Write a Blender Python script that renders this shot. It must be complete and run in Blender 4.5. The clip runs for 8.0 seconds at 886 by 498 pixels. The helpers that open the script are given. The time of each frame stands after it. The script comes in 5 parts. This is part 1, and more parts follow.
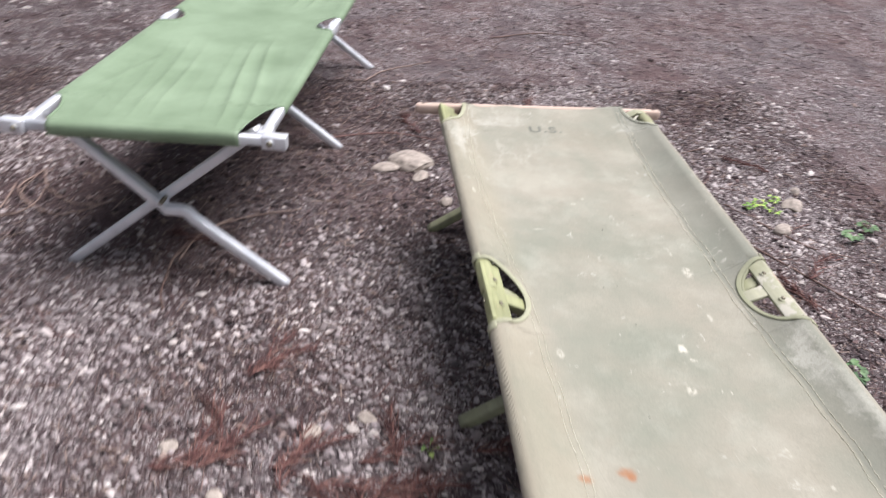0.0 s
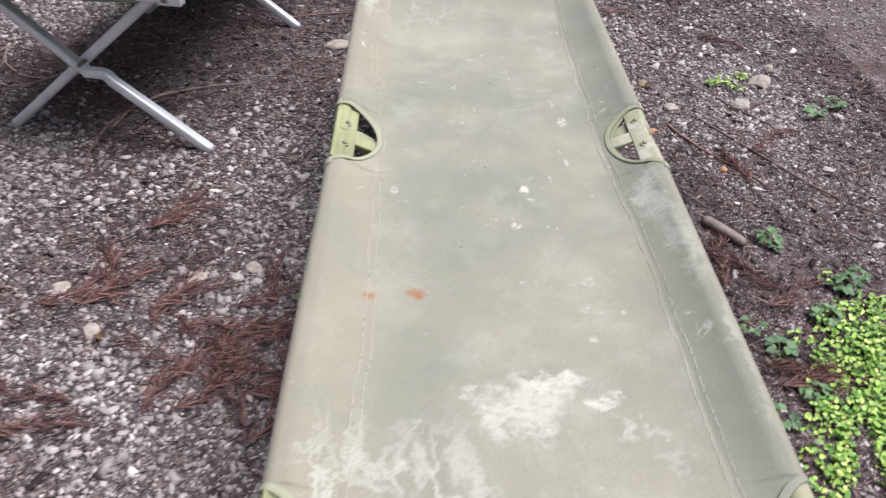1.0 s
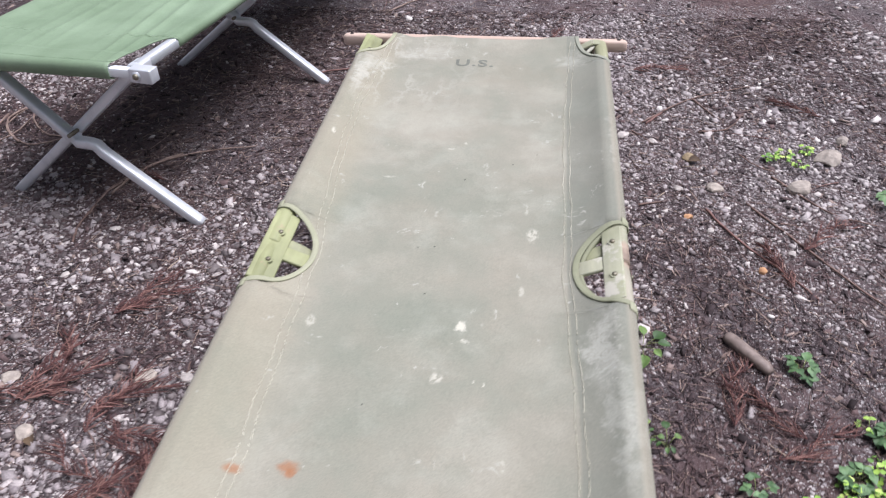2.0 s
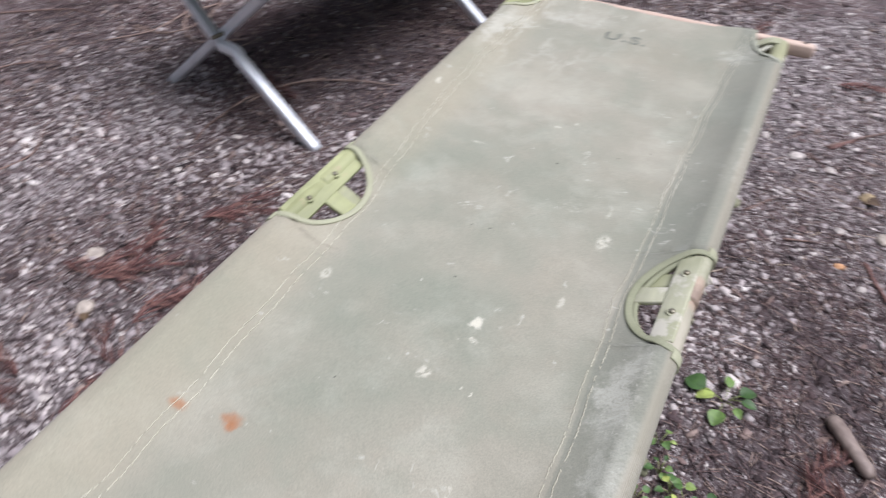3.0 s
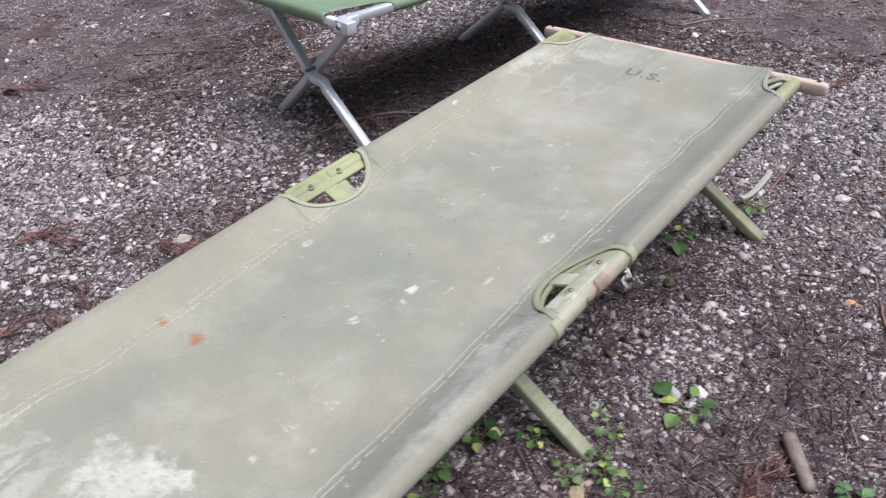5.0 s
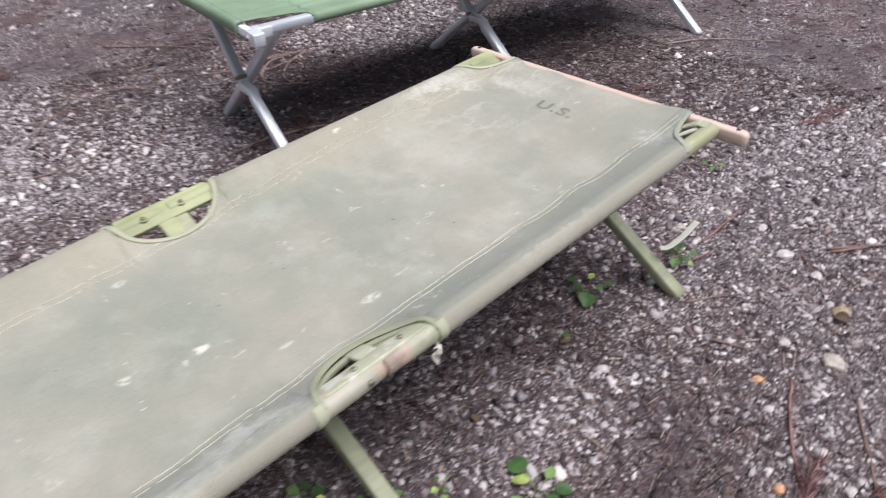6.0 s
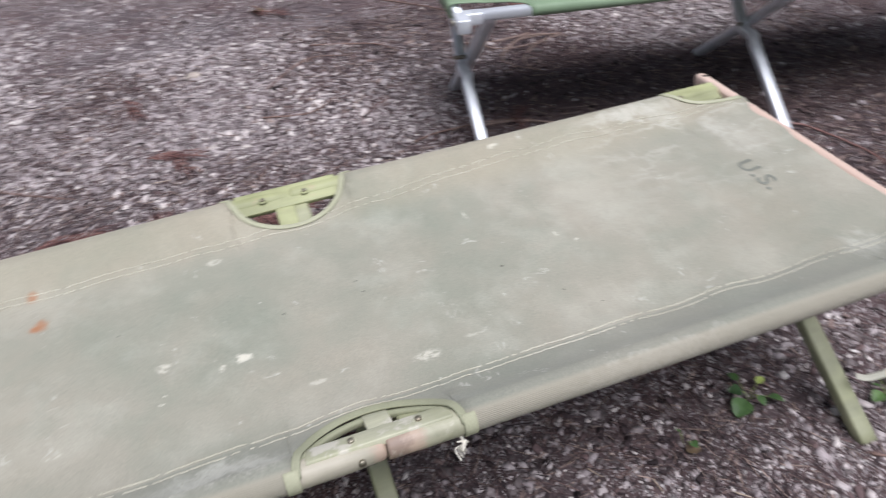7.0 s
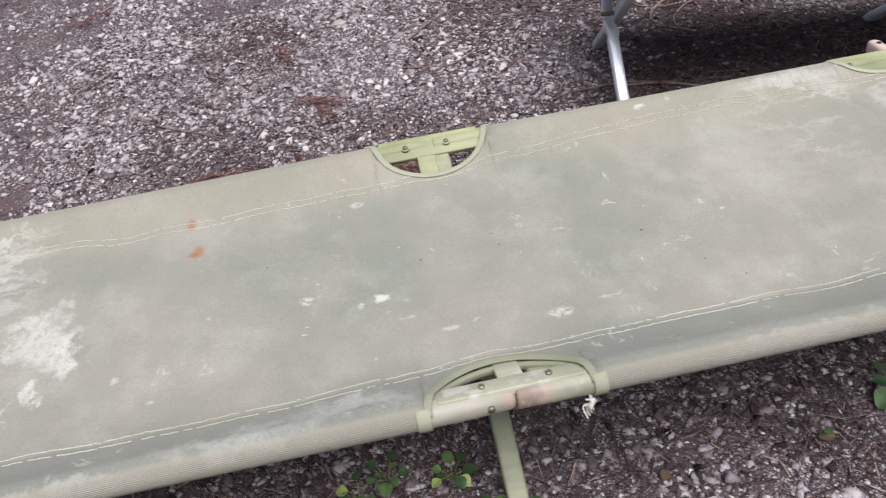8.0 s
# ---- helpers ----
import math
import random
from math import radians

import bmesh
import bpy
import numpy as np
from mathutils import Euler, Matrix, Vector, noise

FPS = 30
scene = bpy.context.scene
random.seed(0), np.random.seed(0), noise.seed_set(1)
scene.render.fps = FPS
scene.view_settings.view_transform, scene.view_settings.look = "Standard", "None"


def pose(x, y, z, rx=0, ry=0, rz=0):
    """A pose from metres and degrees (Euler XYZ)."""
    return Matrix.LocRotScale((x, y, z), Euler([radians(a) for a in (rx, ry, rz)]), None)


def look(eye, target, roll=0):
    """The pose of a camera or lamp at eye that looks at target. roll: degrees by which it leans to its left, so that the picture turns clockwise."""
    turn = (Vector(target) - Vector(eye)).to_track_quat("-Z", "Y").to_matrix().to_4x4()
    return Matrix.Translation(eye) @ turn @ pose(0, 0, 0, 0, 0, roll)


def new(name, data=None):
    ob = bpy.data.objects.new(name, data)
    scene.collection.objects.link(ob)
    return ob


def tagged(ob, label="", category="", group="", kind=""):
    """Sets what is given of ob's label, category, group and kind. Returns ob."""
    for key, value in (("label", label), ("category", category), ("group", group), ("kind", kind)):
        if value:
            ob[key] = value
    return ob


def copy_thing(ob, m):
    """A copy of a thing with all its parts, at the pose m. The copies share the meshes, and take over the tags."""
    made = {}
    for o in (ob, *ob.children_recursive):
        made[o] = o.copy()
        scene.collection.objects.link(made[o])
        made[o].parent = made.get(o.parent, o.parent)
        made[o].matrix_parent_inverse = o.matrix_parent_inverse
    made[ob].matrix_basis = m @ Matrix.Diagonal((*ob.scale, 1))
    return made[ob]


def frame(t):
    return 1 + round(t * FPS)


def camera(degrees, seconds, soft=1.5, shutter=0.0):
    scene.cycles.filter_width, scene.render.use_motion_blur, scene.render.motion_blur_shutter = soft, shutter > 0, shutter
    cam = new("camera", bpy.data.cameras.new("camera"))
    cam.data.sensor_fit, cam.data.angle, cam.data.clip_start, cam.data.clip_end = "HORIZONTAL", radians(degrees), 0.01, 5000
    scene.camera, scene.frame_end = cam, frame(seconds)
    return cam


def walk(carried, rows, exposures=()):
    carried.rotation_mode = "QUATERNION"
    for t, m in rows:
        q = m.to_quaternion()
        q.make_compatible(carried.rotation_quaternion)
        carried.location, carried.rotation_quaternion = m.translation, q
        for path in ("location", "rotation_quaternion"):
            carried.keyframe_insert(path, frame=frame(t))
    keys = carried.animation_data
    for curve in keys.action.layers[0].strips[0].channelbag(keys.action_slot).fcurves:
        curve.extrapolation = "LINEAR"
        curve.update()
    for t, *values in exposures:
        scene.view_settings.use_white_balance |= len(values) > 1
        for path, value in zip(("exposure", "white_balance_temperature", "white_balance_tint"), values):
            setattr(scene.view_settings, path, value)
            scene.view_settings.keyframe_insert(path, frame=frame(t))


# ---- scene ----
cam = camera(60.4, 8.0, soft=1.2, shutter=0.36)
PATH = [
    (0, (-0.623, -1.253, 1.371), (-0.372, 0.4, 0.274), 5.1),
    (0.2, (-0.497, -1.381, 1.33), (-0.396, 0.273, 0.211), 4.4),
    (0.5, (-0.323, -1.47, 1.298), (-0.294, 0.129, 0.098), 1.3),
    (0.8, (-0.218, -1.448, 1.266), (-0.172, 0.12, 0.025), 0.8),
    (1, (-0.157, -1.387, 1.26), (-0.096, 0.159, -0.007), 2.0),
    (1.2, (-0.121, -1.306, 1.271), (-0.053, 0.23, -0.008), 2.9),
    (1.5, (-0.047, -1.211, 1.299), (-0.076, 0.342, 0.039), 1.7),
    (1.7, (0.037, -1.157, 1.302), (-0.088, 0.407, 0.061), -0.2),
    (2.8, (0.327, -0.891, 1.251), (-0.182, 0.551, -0.038), 0.2),
    (3, (0.351, -0.876, 1.224), (-0.318, 0.481, -0.083), 0.7),
    (3.2, (0.459, -0.858, 1.234), (-0.437, 0.341, -0.092), -2.1),
    (3.5, (0.513, -0.882, 1.212), (-0.569, 0.164, -0.106), -5.5),
    (3.8, (0.592, -0.886, 1.206), (-0.585, 0.055, -0.109), -9.6),
    (4, (0.591, -0.918, 1.226), (-0.516, 0.118, -0.079), -8.8),
    (4.2, (0.631, -0.959, 1.227), (-0.479, 0.149, -0.014), -8.5),
    (4.5, (0.659, -1.002, 1.246), (-0.398, 0.195, 0.042), -5.6),
    (4.7, (0.699, -0.972, 1.246), (-0.349, 0.256, 0.065), -4.3),
    (5.8, (1.013, -0.569, 1.236), (-0.202, 0.504, 0.066), -6.1),
    (6, (0.98, -0.472, 1.232), (-0.197, 0.626, 0.045), -3.7),
    (6.2, (0.945, -0.365, 1.258), (-0.203, 0.74, 0.05), -1.5),
    (6.5, (0.903, -0.265, 1.243), (-0.314, 0.749, 0.021), -1.4),
    (7, (0.95, -0.091, 1.23), (-0.561, 0.379, 0.007), -4.7),
    (7.2, (0.987, -0.06, 1.194), (-0.585, 0.222, -0.01), -6.1),
    (7.5, (0.986, -0.056, 1.231), (-0.556, 0.107, -0.031), -7.8),
    (8, (0.953, -0.126, 1.233), (-0.574, 0.024, -0.049), -7.6),
]
walk(cam, [(t, look(eye, target, roll)) for t, eye, target, roll in PATH], exposures=[(0, 1.52, 6280, 16), (1, 1.33, 6130, 15), (1.7, 1.33, 5980, 17), (2.8, 1.26, 5980, 16), (3.5, 1.17, 5930, 15), (4.0, 1.10, 5930, 15), (4.7, 1.17, 5870, 15), (5.8, 1.32, 6000, 15), (6.5, 1.29, 6010, 15), (7.2, 1.14, 6010, 15), (8, 1.14, 6020, 16)])

# ---- world, sun, exposure ----
world = bpy.data.worlds.new("world")
scene.world = world
world.use_nodes = True
wn, wl = world.node_tree.nodes, world.node_tree.links
sky = wn.new("ShaderNodeTexSky")
sky.sky_type, sky.sun_disc = "NISHITA", False
SUN_ELEV, SUN_AZ = 68.0, 80.0            # azimuth clockwise from +y
sky.sun_elevation, sky.sun_rotation = radians(SUN_ELEV), radians(SUN_AZ)
sky.air_density, sky.dust_density, sky.ozone_density = 1.0, 1.5, 1.0
cloud = wn.new("ShaderNodeHueSaturation")  # an overcast sky is nearly grey
cloud.inputs["Saturation"].default_value = 0.30
wl.new(sky.outputs[0], cloud.inputs["Color"])
wl.new(cloud.outputs[0], wn["Background"].inputs[0])
wn["Background"].inputs[1].default_value = 0.031
sun = new("sun", bpy.data.lights.new("sun", "SUN"))
sun.data.energy, sun.data.angle, sun.data.color = 2.10, radians(46), (1.0, 0.975, 0.95)
el, az = radians(SUN_ELEV), radians(SUN_AZ)
sun.matrix_world = look((0, 0, 0), (-math.sin(az) * math.cos(el), -math.cos(az) * math.cos(el), -math.sin(el)))


# ---- materials ----
def rgb(h):
    v = [int(h[i:i + 2], 16) / 255 for i in (0, 2, 4)]
    return [c / 12.92 if c <= 0.04045 else ((c + 0.055) / 1.055) ** 2.4 for c in v] + [1.0]


class Mat:
    """A node material with short helpers."""

    def __init__(self, name):
        self.m = bpy.data.materials.new(name)
        self.m.use_nodes = True
        self.n, self.l = self.m.node_tree.nodes, self.m.node_tree.links
        self.b = self.n["Principled BSDF"]
        self.co = self.n.new("ShaderNodeTexCoord").outputs["Object"]

    def put(self, value, socket):
        if isinstance(value, bpy.types.NodeSocket):
            self.l.new(value, socket)
        else:
            socket.default_value = value

    def math(self, op, a, b=0.0, c=0.0, clamp=False):
        n = self.n.new("ShaderNodeMath")
        n.operation, n.use_clamp = op, clamp
        for v, s in zip((a, b, c), n.inputs):
            self.put(v, s)
        return n.outputs[0]

    def vec(self, op, a, b):
        n = self.n.new("ShaderNodeVectorMath")
        n.operation = op
        self.put(a, n.inputs[0]), self.put(b, n.inputs[1])
        return n.outputs["Value"] if op in ("LENGTH", "DISTANCE", "DOT_PRODUCT") else n.outputs[0]

    def noise(self, scale, detail=4.0, rough=0.55, co=None, stretch=None, distort=0.0):
        n = self.n.new("ShaderNodeTexNoise")
        n.inputs["Scale"].default_value, n.inputs["Detail"].default_value = scale, detail
        n.inputs["Roughness"].default_value, n.inputs["Distortion"].default_value = rough, distort
        co = co or self.co
        self.l.new(self.vec("MULTIPLY", co, stretch) if stretch else co, n.inputs["Vector"])
        return n

    def ramp(self, fac, stops):
        n = self.n.new("ShaderNodeValToRGB")
        while len(n.color_ramp.elements) < len(stops):
            n.color_ramp.elements.new(0.5)
        for e, (p, c) in zip(n.color_ramp.elements, stops):
            e.position, e.color = p, c
        self.put(fac, n.inputs[0])
        return n.outputs[0]

    def step(self, v, a, b, smooth=True):
        n = self.n.new("ShaderNodeMapRange")
        n.interpolation_type = "SMOOTHSTEP" if smooth else "LINEAR"
        self.put(v, n.inputs[0])
        n.inputs[1].default_value, n.inputs[2].default_value = a, b
        return n.outputs[0]

    def mix(self, fac, a, b, blend="MIX"):
        n = self.n.new("ShaderNodeMix")
        n.data_type, n.blend_type = "RGBA", blend
        self.put(fac, n.inputs[0]), self.put(a, n.inputs[6]), self.put(b, n.inputs[7])
        return n.outputs[2]

    def xyz(self, co=None):
        n = self.n.new("ShaderNodeSeparateXYZ")
        self.l.new(co or self.co, n.inputs[0])
        return n.outputs

    def bump(self, height, strength, distance, under=None):
        n = self.n.new("ShaderNodeBump")
        n.inputs["Strength"].default_value, n.inputs["Distance"].default_value = strength, distance
        self.put(height, n.inputs["Height"])
        if under is not None:
            self.l.new(under, n.inputs["Normal"])
        return n.outputs[0]

    def done(self, color, rough, normal=None, metal=0.0, spec=0.5):
        self.put(color, self.b.inputs["Base Color"])
        self.put(rough, self.b.inputs["Roughness"])
        self.put(metal, self.b.inputs["Metallic"])
        self.b.inputs["Specular IOR Level"].default_value = spec
        if normal is not None:
            self.l.new(normal, self.b.inputs["Normal"])
        return self.m

    def island(self):
        return self.n.new("ShaderNodeNewGeometry").outputs["Random Per Island"]


def make_soil():
    k = Mat("soil")
    big, mid, fine = k.noise(2.2, 5), k.noise(22, 6, 0.65), k.noise(190, 4, 0.7)
    a = k.ramp(mid.outputs[0], [(0.3, rgb("372f31")), (0.5, rgb("554a4c")), (0.68, rgb("706462"))])
    b = k.ramp(fine.outputs[0], [(0.35, rgb("332b2d")), (0.55, rgb("625759")), (0.72, rgb("ada6a6"))])
    c = k.mix(0.55, a, b)
    c = k.mix(k.step(big.outputs[0], 0.42, 0.62), c, k.mix(0.55, c, rgb("665250")))
    c = k.mix(k.math("MULTIPLY", k.step(k.noise(1.3, 5).outputs[0], 0.45, 0.62), 0.5), c, rgb("553d3b"))
    litter = k.step(k.vec("LENGTH", k.vec("MULTIPLY", k.vec("SUBTRACT", k.vec("ADD", k.co, k.vec("MULTIPLY", k.noise(2.5, 5).outputs["Color"], (0.7, 0.7, 0.0))), (-2.3, 2.9, 0.0)), (0.75, 0.6, 0.0)), (0, 0, 0)), 1.15, 0.55)
    c = k.mix(k.math("MULTIPLY", litter, 0.8), c, rgb("392c2d"))   # a bed of rotted needles behind the cots
    strands = k.noise(30, 5, 0.7, stretch=(1.0, 0.22, 1.0), distort=1.5)
    c = k.mix(k.math("MULTIPLY", k.step(strands.outputs[0], 0.56, 0.66), 0.5), c, rgb("7d6662"))
    n = k.bump(fine.outputs[0], 0.9, 0.006, k.bump(mid.outputs[0], 0.8, 0.012))
    # grit too small to lie as pieces, left out about the green cot to deepen its shade
    bare = k.math("MULTIPLY", k.step(k.vec("LENGTH", k.vec("MULTIPLY", k.vec("SUBTRACT", k.vec("ADD", k.co, k.vec("MULTIPLY", k.noise(3, 4).outputs["Color"], (0.5, 0.5, 0.0))), (-1.25, 1.6, 0.0)), (1.5, 1.4, 0.0)), (0, 0, 0)), 0.7, 1.1),
                  k.math("MULTIPLY_ADD", k.step(k.noise(4.5, 5).outputs[0], 0.42, 0.55), 0.85, 0.15))
    for scale, dense in ((230, 0.50), (120, 0.62)):
        v = k.n.new("ShaderNodeTexVoronoi")
        v.inputs["Scale"].default_value = scale
        k.l.new(k.vec("ADD", k.co, k.vec("MULTIPLY", k.noise(60, 2).outputs["Color"], (0.012, 0.012, 0.0))), v.inputs["Vector"])
        pick = k.xyz(v.outputs["Color"])
        grain = k.math("MULTIPLY", k.step(pick[0], dense, dense + 0.02), k.math("MULTIPLY", bare, k.step(v.outputs["Distance"], 0.52, 0.40)))
        c = k.mix(grain, c, k.ramp(pick[1], [(0.0, rgb("6a6263")), (0.6, rgb("9d9696")), (1.0, rgb("d6d0cd"))]))
        n = k.bump(grain, 0.7, 0.003, n)
    return k.done(c, 0.85, n, spec=0.3)


def make_pieces(name, stops, rough, fine_scale, spec=0.5, amount=0.35):
    """Loose pieces: a colour for each, grain within it."""
    k = Mat(name)
    g = k.noise(fine_scale, 4, 0.65)
    c = k.ramp(k.island(), stops)
    c = k.mix(amount, c, k.ramp(g.outputs[0], [(0.3, rgb("4a4443")), (0.7, rgb("e8e2de"))]), "OVERLAY")
    return k.done(c, rough, k.bump(g.outputs[0], 0.5, 0.002), spec=spec)


def make_old_canvas():
    """Faded olive duck cloth with pale scuffs, rust spots and a ribbed sleeve on the rails."""
    k = Mat("faded_canvas")
    x, y, z = k.xyz()
    cloudy, blotch, fine = k.noise(3.0, 5, 0.6), k.noise(11, 6, 0.6), k.noise(420, 2)
    c = k.ramp(cloudy.outputs[0], [(0.34, rgb("8e9184")), (0.48, rgb("99988b")), (0.56, rgb("9f9c8f")), (0.66, rgb("adaa9d"))])
    c = k.mix(k.math("MULTIPLY", k.step(blotch.outputs[0], 0.45, 0.75), 0.45), c, rgb("b6b7ab"))
    c = k.mix(k.math("MULTIPLY", k.step(k.noise(5.5, 4).outputs[0], 0.52, 0.7), 0.25), c, rgb("918978"))
    # left strip tinted lighter and browner: its slope towards the light, put into the colour
    edge = k.step(x, -0.20, -0.26)
    c = k.mix(k.math("MULTIPLY", edge, 0.35), c, rgb("a49c87"))
    green = k.step(k.noise(7.5, 5, 0.6, co=k.vec("ADD", k.co, (5.3, 2.2, 0.0))).outputs[0], 0.50, 0.66)
    c = k.mix(k.math("MULTIPLY", green, 0.28), c, rgb("8a9083"))
    pink = k.step(k.noise(9, 5, 0.6, co=k.vec("ADD", k.co, (1.3, 7.2, 0.0))).outputs[0], 0.54, 0.70)
    c = k.mix(k.math("MULTIPLY", pink, 0.14), c, rgb("a69b8c"))
    # shade on the sloping strip outside the right seam, painted darker and greyer
    seam = k.math("MULTIPLY_ADD", k.step(y, 0.02, -0.40), 0.019, 0.2285)
    edge = k.step(k.math("SUBTRACT", x, seam), -0.001, 0.003)
    c = k.mix(k.math("MULTIPLY", edge, 0.55), c, rgb("7f8279"))
    warp = k.noise(26, 6, 0.7)
    warped = k.vec("ADD", k.co, k.vec("MULTIPLY", k.vec("SUBTRACT", warp.outputs["Color"], (0.5, 0.5, 0.5)), (0.13, 0.13, 0.0)))
    small = k.vec("ADD", k.co, k.vec("MULTIPLY", k.vec("SUBTRACT", k.noise(85, 5, 0.7).outputs["Color"], (0.5, 0.5, 0.5)), (0.017, 0.017, 0.0)))

    def spot(px, py, rx, ry, co, soft=0.35):
        d = k.vec("MULTIPLY", k.vec("SUBTRACT", co, (px, py, 0.0)), (1 / rx, 1 / ry, 0.0))
        return k.step(k.vec("LENGTH", d, (0, 0, 0)), 1.0, 1.0 - soft)

    # pale mildew blots and scuffs; the one at (0.285, -0.20) is cloth sheen painted in
    pale = rgb("cfcec5")
    scuffed = k.step(k.noise(130, 4, 0.7, stretch=(1.0, 0.5, 1.0)).outputs[0], 0.40, 0.54)
    fibre = k.math("MULTIPLY_ADD", k.step(k.noise(60, 6, 0.7, stretch=(0.7, 1.0, 1.0), distort=1.2).outputs[0], 0.30, 0.56), 0.7, 0.3)
    for px, py, rx, ry, f in ((0.0, -0.685, 0.080, 0.058, 0.85), (0.035, -0.655, 0.055, 0.030, 0.9), (-0.045, -0.72, 0.045, 0.035, 0.8), (0.01, -0.735, 0.045, 0.035, 0.75), (0.068, -0.643, 0.028, 0.016, 0.95),
                              (-0.075, -0.672, 0.03, 0.018, 0.6), (0.122, -0.688, 0.026, 0.021, 0.95), (0.130, -0.735, 0.012, 0.028, 0.5), (0.178, -0.745, 0.028, 0.018, 0.4), (0.19, -0.79, 0.02, 0.03, 0.35),
                              (-0.155, -0.80, 0.022, 0.065, 0.55), (-0.235, -0.77, 0.020, 0.065, 0.45), (-0.215, -0.88, 0.045, 0.03, 0.6), (-0.27, -0.80, 0.02, 0.05, 0.35), (-0.12, -0.90, 0.025, 0.05, 0.5),
                              (0.03, -0.90, 0.12, 0.02, 0.3), (-0.30, 0.74, 0.028, 0.13, 0.6), (-0.27, 0.80, 0.03, 0.05, 0.4),
                              (0.285, -0.20, 0.035, 0.11, 0.6), (0.31, -0.36, 0.03, 0.14, 0.4), (0.335, -0.62, 0.02, 0.2, 0.4), (0.335, 0.4, 0.016, 0.2, 0.3), (0.24, 0.86, 0.05, 0.06, 0.4), (-0.13, 0.90, 0.10, 0.05, 0.25)):
        c = k.mix(k.math("MULTIPLY", k.math("MULTIPLY", spot(px, py, rx, ry, warped, 0.7), fibre), 0.88 * f), c, pale)
    for px, py, rx, ry, f in ((0.052, -0.147, 0.011, 0.017, 0.95), (0.062, -0.18, 0.008, 0.008, 0.7), (0.025, -0.266, 0.011, 0.013, 0.7), (0.164, 0.117, 0.013, 0.024, 0.7),
                              (0.10, -0.274, 0.003, 0.005, 1.0), (0.085, -0.268, 0.003, 0.004, 0.9), (0.15, -0.05, 0.006, 0.016, 0.55), (-0.205, -0.16, 0.008, 0.016, 0.55),
                              (-0.03, 0.43, 0.009, 0.004, 0.7), (0.0, 0.455, 0.004, 0.006, 0.7), (-0.15, 0.30, 0.018, 0.004, 0.5), (-0.30, 0.42, 0.005, 0.012, 0.8),
                              (0.12, -0.56, 0.008, 0.008, 0.6), (0.18, -0.5, 0.006, 0.006, 0.5), (0.15, 0.2, 0.004, 0.02, 0.4), (0.14, -0.42, 0.004, 0.012, 0.5)):
        c = k.mix(k.math("MULTIPLY", k.math("MULTIPLY", spot(px, py, rx * 1.15, ry * 1.15, small, 0.6), scuffed), 0.88 * f), c, rgb("d9d6c9"))
    # fibrous pale creases near both ends
    v = k.n.new("ShaderNodeTexVoronoi")
    v.feature = "DISTANCE_TO_EDGE"
    v.inputs["Scale"].default_value = 15
    bent = k.vec("ADD", k.vec("MULTIPLY", k.co, (1.0, 0.38, 1.0)), k.vec("MULTIPLY", k.noise(16, 4, 0.65).outputs["Color"], (0.09, 0.09, 0.0)))
    k.l.new(bent, v.inputs["Vector"])
    patchy = k.step(k.noise(8, 3).outputs[0], 0.38, 0.58)
    foot_end = k.math("MULTIPLY", k.step(y, -0.66, -0.85), k.step(x, 0.12, -0.15))
    head_end = k.math("MULTIPLY", k.math("MULTIPLY", k.step(y, 0.50, 0.80), k.step(x, 0.1, -0.25)), 0.6)
    zone = k.math("MULTIPLY", k.math("MAXIMUM", foot_end, head_end), patchy)
    c = k.mix(k.math("MULTIPLY", k.math("MULTIPLY", k.step(v.outputs["Distance"], 0.085, 0.0), zone), 0.62), c, pale)
    for px, py, rx, ry in ((-0.161, -0.453, 0.022, 0.016), (-0.236, -0.468, 0.02, 0.012), (-0.155, -0.462, 0.012, 0.012)):
        c = k.mix(k.math("MULTIPLY", spot(px, py, rx, ry, small, 0.75), 0.68), c, rgb("a46c45"))
    # thin pale scratches here and there
    for scale, stretch, shift, dense in ((20, (1.0, 0.55, 1.0), (0.0, 4.0, 0.0), 0.63), (27, (0.5, 1.0, 1.0), (2.0, 0.0, 0.0), 0.645)):
        line = k.math("ABSOLUTE", k.math("SUBTRACT", k.noise(scale, 3, 0.6, co=k.vec("ADD", k.co, shift), stretch=stretch, distort=0.6).outputs[0], 0.5))
        where = k.step(k.noise(13, 3, 0.6, co=k.vec("ADD", k.co, shift)).outputs[0], dense, dense + 0.06)
        c = k.mix(k.math("MULTIPLY", k.math("MULTIPLY", k.step(line, 0.02, 0.002), where), 0.5), c, pale)
    speck = k.step(k.noise(55, 2).outputs[0], 0.745, 0.77)
    c = k.mix(k.math("MULTIPLY", speck, 0.5), c, pale)
    for px, py, r in ((-0.021, -0.070, 0.0022), (-0.053, 0.062, 0.0018), (-0.021, 0.066, 0.0022), (0.113, 0.372, 0.002), (0.164, 0.415, 0.0018), (0.013, 0.305, 0.0028), (-0.08, -0.33, 0.002)):
        c = k.mix(k.math("MULTIPLY", spot(px, py, r, r, k.co, 0.3), 0.8), c, rgb("3a3a34"))
    c = k.mix(0.25, c, k.ramp(fine.outputs[0], [(0.3, rgb("6c6a60")), (0.7, rgb("c9c6ba"))]), "OVERLAY")
    c = k.mix(k.math("MULTIPLY", k.step(k.math("ABSOLUTE", k.xyz(k.n.new("ShaderNodeUVMap").outputs[0])[1]), 0.318, 0.33), 0.6), c, rgb("a09988"))
    # ribbed edge webbing: fine ridges that follow the rail, shade painted into their grooves
    uv = k.n.new("ShaderNodeUVMap").outputs[0]
    v = k.xyz(uv)[1]
    rib = k.math("MULTIPLY", k.math("SINE", k.math("MULTIPLY", v, 2 * math.pi / 0.0025)), k.step(k.math("ABSOLUTE", v), 0.326, 0.333))
